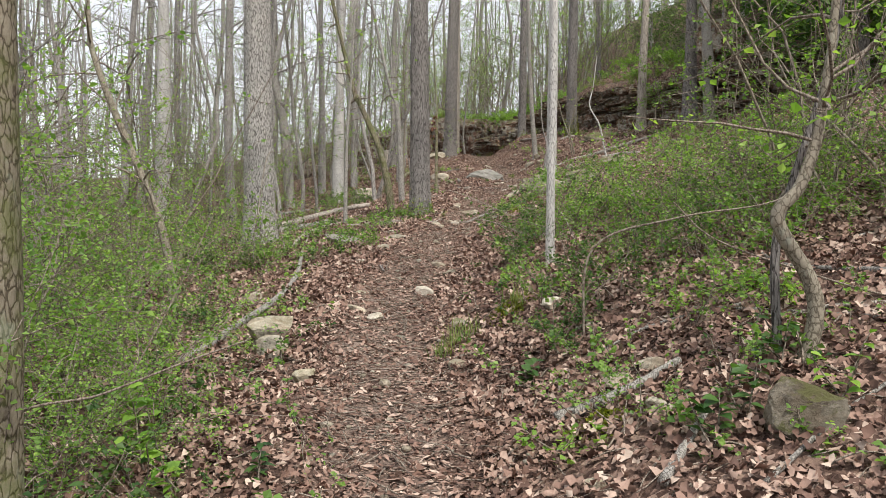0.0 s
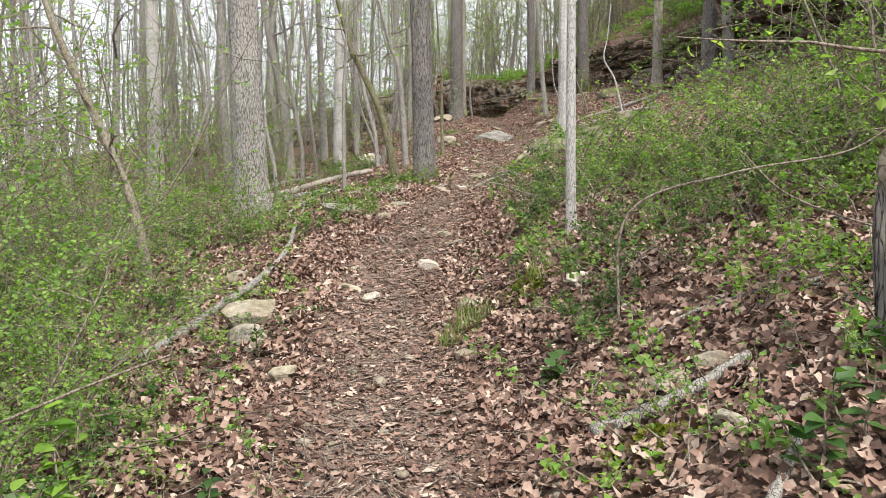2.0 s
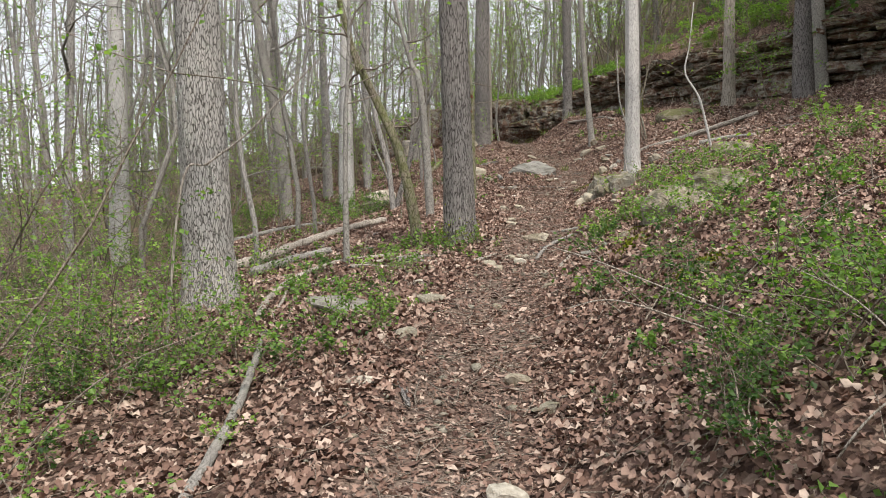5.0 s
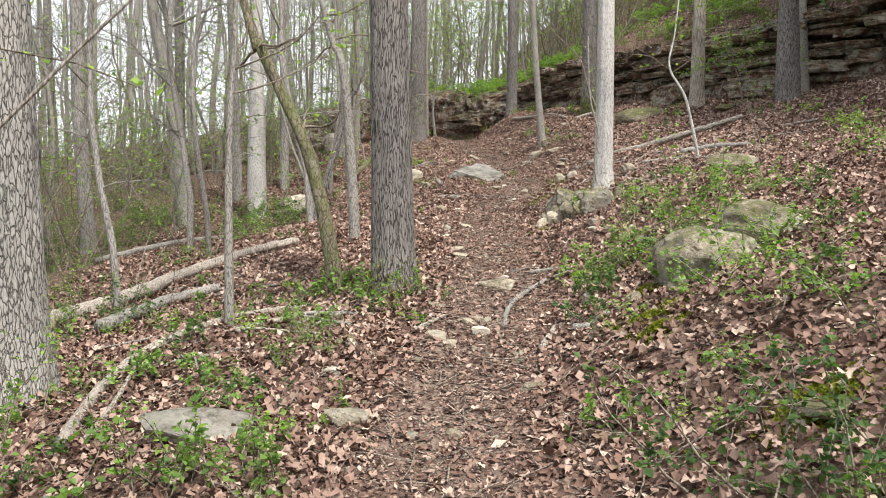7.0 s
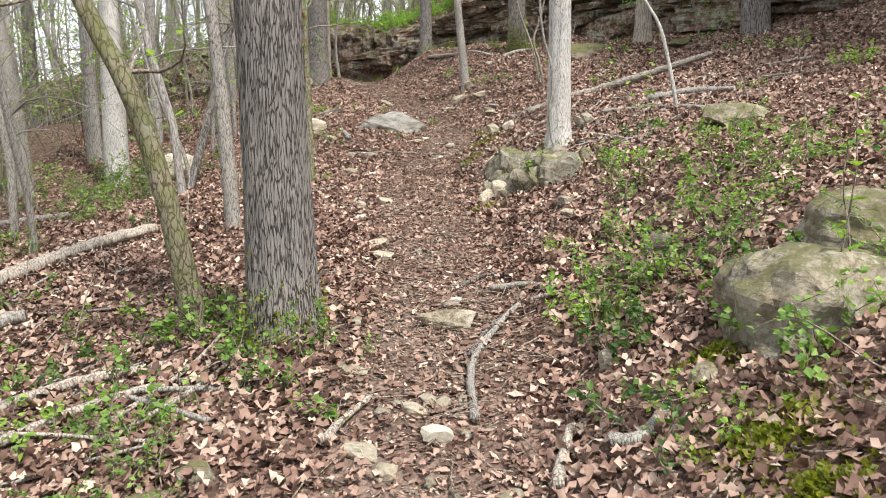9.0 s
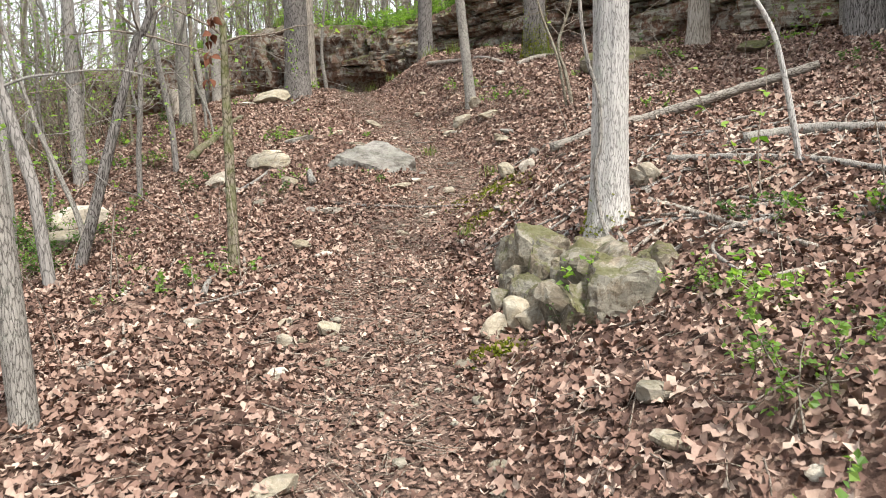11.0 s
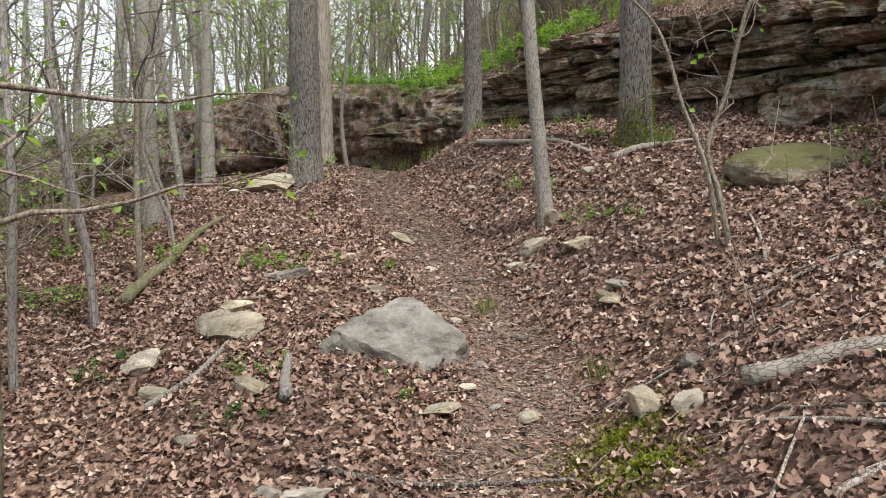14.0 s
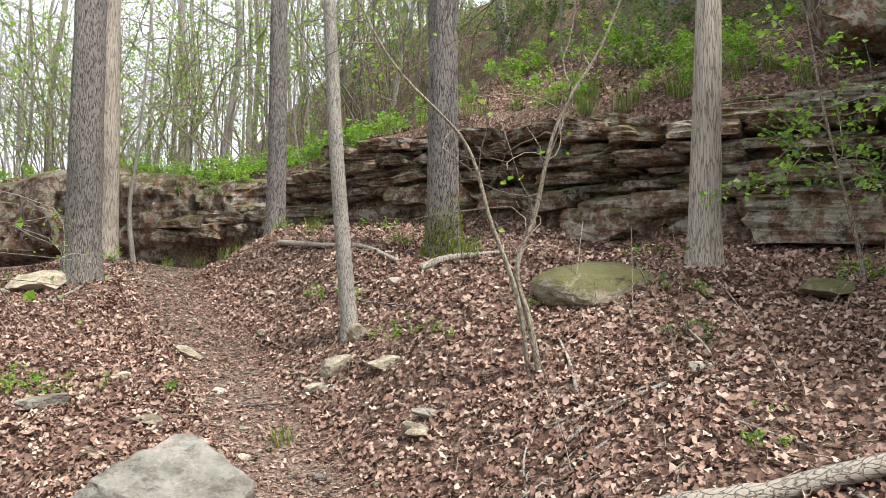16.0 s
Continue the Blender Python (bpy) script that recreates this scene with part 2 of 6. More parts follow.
def soil_material():
    m, n, l, b = material("forest_soil_with_crushed_leaves", 0.92, 0.15)
    v = coords(n, l)
    vor = n.new("ShaderNodeTexVoronoi")
    warp = noise_tex(n, l, v, 14, 4)
    off = n.new("ShaderNodeVectorMath")
    off.operation = "MULTIPLY_ADD"
    l.new(warp, off.inputs[0])
    off.inputs[1].default_value = (0.06, 0.06, 0.06)
    l.new(v, off.inputs[2])
    l.new(off.outputs[0], vor.inputs["Vector"])
    vor.inputs["Scale"].default_value = 32
    sep = n.new("ShaderNodeSeparateColor")
    l.new(vor.outputs["Color"], sep.inputs[0])
    leafy = ramp(n, l, sep.outputs[0], [(0.0, (0.05, 0.030, 0.024)), (0.4, (0.11, 0.069, 0.054)), (0.75, (0.19, 0.124, 0.098)), (1.0, (0.32, 0.23, 0.18))])
    a, f = noise_tex(n, l, v, 1.6, 6), noise_tex(n, l, v, 45, 8, 0.7)
    dirt = ramp(n, l, f, [(0.3, (0.085, 0.062, 0.050)), (0.52, (0.255, 0.196, 0.162)), (0.7, (0.42, 0.34, 0.285))])
    at = n.new("ShaderNodeAttribute")
    at.attribute_name = "bare"
    k = arith(n, l, "MULTIPLY", at.outputs["Fac"], ramp(n, l, a, [(0.35, (0.25, 0.25, 0.25)), (0.6, (1, 1, 1))]))
    col = mix(n, l, k, leafy, dirt)
    far = n.new("ShaderNodeAttribute")
    far.attribute_name = "green"
    gcol = ramp(n, l, f, [(0.3, (0.05, 0.08, 0.02)), (0.7, (0.13, 0.17, 0.05))])
    gm = arith(n, l, "MULTIPLY", far.outputs["Fac"], ramp(n, l, noise_tex(n, l, v, 0.9, 8, 0.7), [(0.45, (0, 0, 0)), (0.58, (1, 1, 1))]))
    col = mix(n, l, gm, col, gcol)
    l.new(col, b.inputs["Base Color"])
    h = arith(n, l, "ADD", arith(n, l, "MULTIPLY", vor.outputs["Distance"], 1.2), f)
    bump(n, l, b, h, 0.8, 0.02)
    return m


def green_material(name, lo, mid, hi):
    m, n, l, b = material(name, 0.5, 0.35)
    g = n.new("ShaderNodeNewGeometry")
    col = ramp(n, l, g.outputs["Random Per Island"], [(0, lo), (0.5, mid), (1, hi)])
    t = n.new("ShaderNodeBsdfTranslucent")
    l.new(mix(n, l, 1.0, col, (1.5, 1.6, 0.7), "MULTIPLY"), t.inputs[0])
    l.new(col, b.inputs["Base Color"])
    mx = n.new("ShaderNodeMixShader")
    mx.inputs[0].default_value = 0.45
    l.new(b.outputs[0], mx.inputs[1]), l.new(t.outputs[0], mx.inputs[2])
    l.new(mx.outputs[0], n["Material Output"].inputs[0])
    return m


LITTER, SOIL = litter_material(), soil_material()
GREEN = green_material("spring_leaf_green", (0.075, 0.155, 0.034), (0.15, 0.265, 0.06), (0.25, 0.38, 0.095))
BRIGHT = green_material("new_yellow_green_leaf", (0.13, 0.25, 0.045), (0.21, 0.36, 0.07), (0.34, 0.48, 0.12))
DEEP = green_material("evergreen_leaf", (0.03, 0.075, 0.022), (0.065, 0.13, 0.035), (0.12, 0.20, 0.055))
MOSS = green_material("yellow_green_moss", (0.09, 0.11, 0.015), (0.17, 0.19, 0.025), (0.26, 0.27, 0.04))
GRASS = green_material("grass_blade", (0.08, 0.13, 0.03), (0.15, 0.20, 0.06), (0.30, 0.30, 0.13))
BROWNLEAF, _n, _l, _b = material("hanging_dead_leaf", 0.7, 0.2)
_l.new(ramp(_n, _l, noise_tex(_n, _l, coords(_n, _l), 30, 5), [(0.3, (0.06, 0.022, 0.012)), (0.7, (0.19, 0.075, 0.04))]), _b.inputs["Base Color"])


# ---- mesh helpers ----
class Pile:
    """Vertices and faces gathered for one mesh."""

    def __init__(self):
        self.v, self.f, self.count = [], [], 0

    def add(self, verts, faces):
        self.v.append(np.asarray(verts, float).reshape(-1, 3))
        self.f += [tuple(i + self.count for i in face) for face in faces]
        self.count += len(self.v[-1])

    def mesh(self, name, mat, smooth_faces=True):
        me = bpy.data.meshes.new(name)
        me.from_pydata(np.concatenate(self.v).tolist() if self.v else [], [], self.f)
        me.materials.append(mat)
        if smooth_faces:
            me.polygons.foreach_set("use_smooth", np.ones(len(me.polygons), bool))
        me.update()
        return me


def tube(pile, points, radii, sides=8, ridge=0.0, seed=0, cap=True):
    """A round limb along points, with its own bark relief."""
    p = np.asarray(points, float)
    r = np.asarray(radii, float)
    tan = np.gradient(p, axis=0)
    tan /= np.linalg.norm(tan, axis=1)[:, None] + 1e-9
    ref = np.array((1.0, 0, 0)) if abs(tan[0][0]) < 0.8 else np.array((0, 1.0, 0))
    a = np.cross(tan, ref)
    a /= np.linalg.norm(a, axis=1)[:, None] + 1e-9
    b = np.cross(tan, a)
    ang = np.linspace(0, 2 * np.pi, sides, endpoint=False)
    rr = np.repeat(r[:, None], sides, 1)
    if ridge:
        s = np.r_[0, np.cumsum(np.linalg.norm(np.diff(p, axis=0), axis=1))]
        A, S = np.meshgrid(ang, s)
        lobes = value_noise(np.cos(A) * 2 + seed, np.sin(A) * 2 + S * 0.5, seed)
        k = sides / 6.3
        fine = np.abs(value_noise(A * k * 0.45, S * 3.5 + value_noise(A * 3, S * 2, seed + 5) * 0.7, seed + 1))
        rr = rr * (1 + 0.05 * lobes) + ridge * (fine - 0.4)
    ring = p[:, None, :] + rr[:, :, None] * (np.cos(ang)[None, :, None] * a[:, None, :] + np.sin(ang)[None, :, None] * b[:, None, :])
    verts = ring.reshape(-1, 3)
    faces = []
    for i in range(len(p) - 1):
        o = i * sides
        for j in range(sides):
            k = (j + 1) % sides
            faces.append((o + j, o + k, o + sides + k, o + sides + j))
    if cap:
        faces.append(tuple(range(sides))[::-1])
        faces.append(tuple(range((len(p) - 1) * sides, len(p) * sides)))
    pile.add(verts, faces)


def leaf_cloud(pile, centres, size, rng, droop=0.3, narrow=0.45):
    """Small folded leaves, each its own island."""
    c = np.asarray(centres, float)
    n = len(c)
    d = rng.normal(size=(n, 3))
    d[:, 2] = d[:, 2] * 0.5 - droop
    d /= np.linalg.norm(d, axis=1)[:, None]
    s = np.cross(d, rng.normal(size=(n, 3)) * 0.5 + (0, 0, 1))
    s /= np.linalg.norm(s, axis=1)[:, None] + 1e-9
    up = np.cross(s, d)
    ln = size * rng.uniform(0.6, 1.3, n)[:, None]
    w = ln * narrow
    v = np.stack([c, c + d * ln * 0.5 + s * w + up * w * 0.35, c + d * ln, c + d * ln * 0.5 - s * w + up * w * 0.35], 1)
    base = np.arange(n)[:, None] * 4
    f = np.concatenate([base + (0, 1, 2), base + (0, 2, 3)], 1).reshape(-1, 3)
    pile.add(v.reshape(-1, 3), f.tolist())


def part(name, mesh, parent, label="", m=None):
    ob = new(name, mesh)
    ob.parent = parent
    if m is not None:
        ob.matrix_basis = m
    if label:
        tagged(ob, label)
    return ob


def thing(name, at, label, category, group="", turn=0.0, scale=1.0):
    ob = new(name)
    ob.empty_display_size = 0.1
    ob.matrix_basis = Matrix.LocRotScale(Vector(at), Euler((0, 0, turn)), Vector((scale,) * 3))
    return tagged(ob, label, category, group)


def solo(name, mesh, at, label, category, group="", turn=(0, 0, 0), scale=(1, 1, 1)):
    ob = new(name, mesh)
    ob.matrix_basis = Matrix.LocRotScale(Vector(at), Euler(turn), Vector(scale))
    return tagged(ob, label, category, group)


# ---- ground ----
def axis(lo, hi, step, far):
    mid = np.arange(lo, hi, step)
    out = step * 1.25 ** np.arange(1, 40)
    out = np.cumsum(out)
    out = out[out < far]
    return np.r_[(lo - out)[::-1], mid, mid[-1] + out]


GX, GY = axis(-5, 9, 0.11, 600), axis(0.5, 31, 0.11, 600)
X, Y = np.meshgrid(GX, GY)
Z = ground(X, Y)
nx, ny = len(GX), len(GY)
idx = np.arange(nx * ny).reshape(ny, nx)
quads = np.stack([idx[:-1, :-1], idx[:-1, 1:], idx[1:, 1:], idx[1:, :-1]], -1).reshape(-1, 4)
gm = bpy.data.meshes.new("ground")
gm.from_pydata(np.stack([X, Y, Z], -1).reshape(-1, 3).tolist(), [], quads.tolist())
gm.polygons.foreach_set("use_smooth", np.ones(len(gm.polygons), bool))
gm.materials.append(SOIL)
U = trail_off(X, Y)
bare = smooth(0.42, 0.15, np.abs(U + 0.05)) * np.interp(Y, (-5, 6, 8, 11, 14, 17, 21, 24, 28), (1, 1, 0.9, 0.8, 0.55, 0.6, 0.85, 0.6, 0.8))
green = np.clip(smooth(4, 9, -U) + smooth(0.3, 1.5, behind_cliff(X, Y)) * 0.8, 0, 1) * 0.7
for key, val in (("bare", bare), ("green", green)):
    gm.attributes.new(key, "FLOAT", "POINT").data.foreach_set("value", val.reshape(-1).astype(np.float32))
tagged(new("ground", gm), "brown woodland hillside with a worn dirt footpath", "ground", kind="structure")


# ---- trees ----
def trunk_points(height, lean, wobble, seed, n):
    t = np.linspace(0, 1, n)
    z = t * height
    x = lean[0] * z + wobble * value_noise(t * 4 + seed, t * 0 + 1.5, seed) * np.minimum(t * 6, 1)
    y = lean[1] * z + wobble * value_noise(t * 4 + seed, t * 0 + 7.5, seed + 3) * np.minimum(t * 6, 1)
    return np.stack([x, y, z], 1)


def limb(start, way, length, bend, rng, n=7):
    pts = [np.array(start, float)]
    d = np.array(way, float)
    d /= np.linalg.norm(d)
    for _ in range(n - 1):
        d = d + rng.normal(size=3) * bend
        d /= np.linalg.norm(d)
        pts.append(pts[-1] + d * length / (n - 1))
    return np.array(pts)


def tree_meshes(seed, height, r, lean=(0, 0), wobble=0.15, sides=14, rings=24, bark=FAR_BARK, ridge=0.0, flare=0.35, first=0.35, limbs=10,
                twigs=5, leaves=250, leaf=BRIGHT, leaf_size=0.06, fork=False):
    rng = np.random.default_rng(seed)
    pile, wood, foliage = Pile(), Pile(), Pile()
    if ridge:
        p = trunk_points(height, lean, wobble, seed, 400)
        zs = np.r_[np.arange(0, 4.2, 0.03), np.linspace(4.3, height, 20)]
        p = np.stack([np.interp(zs, p[:, 2], p[:, k]) for k in range(3)], 1)
    else:
        p = trunk_points(height, lean, wobble, seed, rings)
        p = np.concatenate([p[:1] - (0, 0, 0.25), p[:1], p[:1] * 0.7 + p[1:2] * 0.3, p[1:]])
    h = np.clip(p[:, 2] / height, 0, 1)
    rad = r * (1 - 0.8 * h) * (1 + flare * np.exp(-np.clip(p[:, 2], 0, 99) / (r * 1.6)))
    if ridge:
        p = np.concatenate([p[:1] - (0, 0, 0.3), p])
        rad = np.r_[rad[0] * 1.05, rad]
    tube(pile, p, rad, sides, ridge, seed)
    tips = []
    for _ in range(limbs):
        k = rng.uniform(first, 0.97)
        at = np.array([np.interp(k * height, p[:, 2], p[:, j]) for j in range(3)])
        a = rng.uniform(0, 6.28)
        ln = height * rng.uniform(0.12, 0.28) * (1.25 - k)
        q = limb(at, (math.cos(a), math.sin(a), rng.uniform(0.5, 1.3)), ln, 0.22, rng)
        lr = r * (1 - 0.8 * k) * rng.uniform(0.25, 0.5)
        tube(wood, q, np.linspace(lr, 0.008, len(q)), 4, cap=False)
        for _ in range(twigs):
            i = rng.integers(2, len(q))
            w = limb(q[i], q[i] - q[i - 1] + rng.normal(size=3) * 0.6 * np.linalg.norm(q[i] - q[i - 1]), ln * rng.uniform(0.25, 0.6), 0.3, rng, 4)
            tube(wood, w, np.linspace(lr * 0.35 + 0.003, 0.003, 4), 3, cap=False)
            tips.append(w)
    if leaves and tips:
        t = np.concatenate(tips)
        leaf_cloud(foliage, t[rng.integers(0, len(t), leaves)] + rng.normal(size=(leaves, 3)) * 0.12, leaf_size, rng)
    return (pile.mesh("trunk", bark), wood.mesh("branches", bark) if wood.v else None, foliage.mesh("foliage", leaf, False) if foliage.v else None)


def tree(name, x, y, meshes, label, group="woodland trees", z=None, turn=0.0):
    ob = thing(name, (x, y, gz(x, y) - 0.03 if z is None else z), label, "tree", group, turn)
    for nm, me in zip(("trunk", "branch", "foliage"), meshes):
        if me:
            tagged(part(nm, me, ob), kind="" if nm == "trunk" else "stuff")
    return ob


tree("oak_tree", -0.36, 12.13, tree_meshes(11, 17, 0.152, (-0.012, 0.01), 0.05, 72, bark=OAK_BARK, ridge=0.012, flare=0.30, first=0.4, limbs=16),
     "tall oak with dark deeply furrowed bark beside the path")
tree("oak_tree", -2.5, 10.85, tree_meshes(12, 19, 0.21, (-0.03, 0.01), 0.06, 72, bark=bark_material("pale_oak_bark", (0.07, 0.065, 0.06), (0.32, 0.305, 0.285), (0.56, 0.54, 0.515), (50, 50, 12), 0.016, lichen=0.25), ridge=0.016, flare=0.3, first=0.4, limbs=16),
     "large pale grey oak with rough flaking bark")
tree("maple_tree", 2.08, 15.5, tree_meshes(13, 14, 0.105, (-0.008, 0.0), 0.05, 56, bark=PALE_BARK, ridge=0.005, flare=0.4, first=0.45, limbs=14),
     "slender pale-barked tree with a vine climbing its trunk")
tree("oak_tree", 0.18, 25.35, tree_meshes(14, 18, 0.205, (0.02, 0.0), 0.06, 56, bark=OAK_BARK, ridge=0.010, flare=0.25, first=0.4, limbs=16),
     "tall grey oak standing at the head of the path")
tree("pale_tree", 0.36, 27.2, tree_meshes(15, 16, 0.15, (0.01, 0.0), 0.05, 24, bark=DEAD_WOOD, flare=0.2, first=0.5, limbs=9, leaves=0),
     "bare pale weathered trunk before the rock ledge")
tree("oak_tree", 2.52, 25.95, tree_meshes(16, 16, 0.135, (0.012, 0.0), 0.05, 48, bark=OAK_BARK, ridge=0.007, flare=0.3, first=0.4, limbs=14),
     "straight dark oak at the foot of the rock ledge")
tree("oak_tree", 3.55, 22.2, tree_meshes(17, 17, 0.15, (-0.008, 0.0), 0.06, 56, bark=OAK_BARK, ridge=0.008, flare=0.45, first=0.4, limbs=15),
     "oak with a moss-covered base before the rock ledge")
tree("young_tree", 2.47, 21.47, tree_meshes(18, 9, 0.068, (-0.065, -0.01), 0.06, 24, bark=GREY_BARK, flare=0.3, first=0.4, limbs=12),
     "thin leaning young tree with light grey bark")
tree("dead_tree", 4.98, 20.2, tree_meshes(19, 7, 0.128, (0.02, 0.0), 0.05, 40, bark=DEAD_WOOD, ridge=0.006, flare=0.3, first=0.9, limbs=3, twigs=1, leaves=0),
     "standing dead trunk stripped of its bark")
tree("young_tree", 0.83, 6.15, tree_meshes(20, 6.5, 0.036, (0.0, 0.0), 0.05, 16, bark=PALE_BARK, flare=0.2, first=0.68, limbs=8, leaves=120),
     "slim pale sapling rising out of green brush")

# ---- woods all around ----
VARIANTS = [tree_meshes(100 + i, 13 + i % 4 * 1.5, 0.09 + 0.022 * (i % 5), (0.012 * (i % 3 - 1), 0.01 * (i % 2)), 0.3, 10, 16, (FAR_BARK, GREY_BARK, OAK_BARK)[i % 3],
                        flare=0.3, first=0.25, limbs=13, twigs=4, leaves=200 + 40 * (i % 3), leaf=(BRIGHT, GREEN)[i % 2], leaf_size=0.07) for i in range(8)]
rng = np.random.default_rng(5)
prototypes = []
spots = []
tries = 0
while len(spots) < 150 and tries < 9000:
    tries += 1
    x, y = rng.uniform(-34, 26), rng.uniform(-6, 62)
    u, d = float(trail_off(x, y)), float(behind_cliff(x, y))
    if abs(u) < 2.6 and y < 29 or d > -1.6 and d < 0.8:
        continue
    if u > 0 and d < 0 and y > 1 and u < 7:
        continue
    if -6 < u < 0 and y < 24 and rng.random() < 0.75:
        continue
    if y < 3 and abs(u) < 4:
        continue
    if any((x - a) ** 2 + (y - b) ** 2 < 1.6 for a, b in spots):
        continue
    spots.append((x, y))
    k = len(spots) % 8
    if len(prototypes) < 8:
        prototypes.append(tree("woodland_tree", x, y, VARIANTS[len(prototypes)], "grey-barked woodland tree just coming into leaf", turn=rng.uniform(0, 6)))
    else:
        copy_thing(prototypes[k], pose(x, y, gz(x, y) - 0.03, rng.normal() * 1.5, rng.normal() * 1.5, rng.uniform(0, 360)))


# ---- ledge of layered rock ----
def rock_mesh(name, seed, mat, blocky=0.6, cuts=7, subdiv=3, rough=0.10, fine=0.03, layered=0.0, near=(0.5, 0.8), sides=()):
    bm = bmesh.new()
    bmesh.ops.create_icosphere(bm, subdivisions=subdiv, radius=1)
    rng = np.random.default_rng(seed)
    planes = [(Vector(d).normalized(), dist) for d, dist in sides]
    for _ in range(cuts):
        d = rng.normal(size=3)
        d /= np.linalg.norm(d)
        planes.append((Vector(d), rng.uniform(*near)))
    off = Vector(rng.uniform(-50, 50, 3))
    for v in bm.verts:
        c = v.co
        c = Vector([math.copysign(abs(k) ** blocky, k) for k in c]) * 0.8
        for nrm, dist in planes:
            over = c.dot(nrm) - dist
            if over > 0:
                c -= nrm * over * 0.98
        k = rough * noise.noise(c * 1.6 + off) + fine * noise.noise(c * 5 + off) + fine * 0.5 * noise.noise(c * 11 + off)
        if layered:
            k += layered * (noise.noise(Vector((c.x * 0.5, c.y * 0.5, c.z * 5)) + off))
        v.co = c * (1 + k)
    me = bpy.data.meshes.new(name)
    bm.to_mesh(me)
    bm.free()
    me.materials.append(mat)
    return me


cliff = tagged(new("rock_ledge"), "layered dark sandstone ledge with mossy lichened slabs", "rock ledge", kind="structure")
cp = np.array(CLIFF)
cs = np.r_[0, np.cumsum(np.hypot(*np.diff(cp, axis=0).T))]
start, stop = np.interp(-9, cp[:, 0], cs), np.interp(13, cp[:, 0], cs)
switch = np.interp(2.4, cp[:, 0], cs)
rng = np.random.default_rng(9)


def on_cliff(s):
    x, y = np.interp(s, cs, cp[:, 0]), np.interp(s, cs, cp[:, 1])
    x2, y2 = np.interp(s + 0.3, cs, cp[:, 0]), np.interp(s + 0.3, cs, cp[:, 1])
    a = math.atan2(y2 - y, x2 - x)
    return x, y, a


# ---- standing saplings, each along its own bent stem ----
def bezier_points(pts, per=6):
    p = np.asarray(pts, float)
    t = np.arange(len(p))
    q = np.linspace(0, len(p) - 1, (len(p) - 1) * per + 1)
    m = np.gradient(p, axis=0)
    i = np.minimum(q.astype(int), len(p) - 2)
    f = (q - i)[:, None]
    h00, h10, h01, h11 = 2 * f ** 3 - 3 * f ** 2 + 1, f ** 3 - 2 * f ** 2 + f, -2 * f ** 3 + 3 * f ** 2, f ** 3 - f ** 2
    return h00 * p[i] + h10 * m[i] + h01 * p[i + 1] + h11 * m[i + 1]


def sapling(name, pts, r0, label, bark=SMOOTH_BARK, rise=3.0, twigs=10, leaves=120, leaf=BRIGHT, seed=1, first=0.35, category="tree", knobs=0.004, leaf_size=0.045):
    rng = np.random.default_rng(seed)
    p = [np.array(k, float) for k in pts]
    base = p[0].copy()
    low = gz(base[0], base[1])
    p[0][2] = min(p[0][2], low)
    if rise:
        d = p[-1] - p[-2]
        d = d / np.linalg.norm(d) + (0, 0, 0.4)
        p.append(p[-1] + d / np.linalg.norm(d) * rise)
    q = bezier_points(p, 10)
    q = np.concatenate([q[:1] - (0, 0, 0.15), q])
    ob = thing(name, (base[0], base[1], low), label, category)
    o = np.array((base[0], base[1], low))
    stem, wood, fol = Pile(), Pile(), Pile()
    rad = np.linspace(r0, r0 * 0.35, len(q)) * (1 + 0.06 * rng.normal(size=len(q)).cumsum() * 0.2).clip(0.8, 1.3)
    tube(stem, q - o, rad, 14, knobs, seed)
    tips = []
    for _ in range(twigs):
        i = rng.integers(int(len(q) * first), len(q) - 1)
        w = limb(q[i] - o, rng.normal(size=3) * (1, 1, 0.4) + (0, 0, 0.5), rng.uniform(0.4, 1.1), 0.22, rng, 7)
        tube(wood, w, np.linspace(max(r0 * 0.22, 0.004), 0.002, 7), 5, cap=False)
        tips.append(w[2:])
        for _ in range(2):
            j = rng.integers(2, 6)
            w2 = limb(w[j], w[j] - w[j - 1] + rng.normal(size=3) * 0.06, rng.uniform(0.2, 0.5), 0.25, rng, 5)
            tube(wood, w2, np.linspace(0.003, 0.0015, 5), 3, cap=False)
            tips.append(w2[1:])
    part("trunk", stem.mesh("trunk", bark), ob)
    if wood.v:
        tagged(part("twig", wood.mesh("twig", TWIG), ob), kind="stuff")
    if leaves and tips:
        t = np.concatenate(tips)
        leaf_cloud(fol, t[rng.integers(0, len(t), leaves)] + rng.normal(size=(leaves, 3)) * 0.03, leaf_size, rng)
        tagged(part("foliage", fol.mesh("foliage", leaf, False), ob), kind="stuff")
    return ob


sapling("leaning_sapling", [(-2.39, 7.1, 0.76), (-2.5, 7.11, 1.39), (-2.69, 7.12, 1.9), (-2.95, 7.13, 2.5), (-3.16, 7.14, 3.06), (-3.21, 7.15, 3.51)], 0.045,
        "slender leaning sapling with smooth brown bark", seed=41, twigs=16, leaves=260, first=0.2)
sapling("crooked_tree", [(1.5, 3.3, 0.9), (1.55, 3.29, 1.13), (1.52, 3.3, 1.29), (1.41, 3.3, 1.47), (1.39, 3.3, 1.56), (1.48, 3.3, 1.67), (1.55, 3.31, 1.88), (1.59, 3.31, 2.16), (1.62, 3.32, 2.45)], 0.038,
        "small crooked tree with a swollen bend in its trunk", seed=42, twigs=12, leaves=160, rise=1.6, first=0.66)
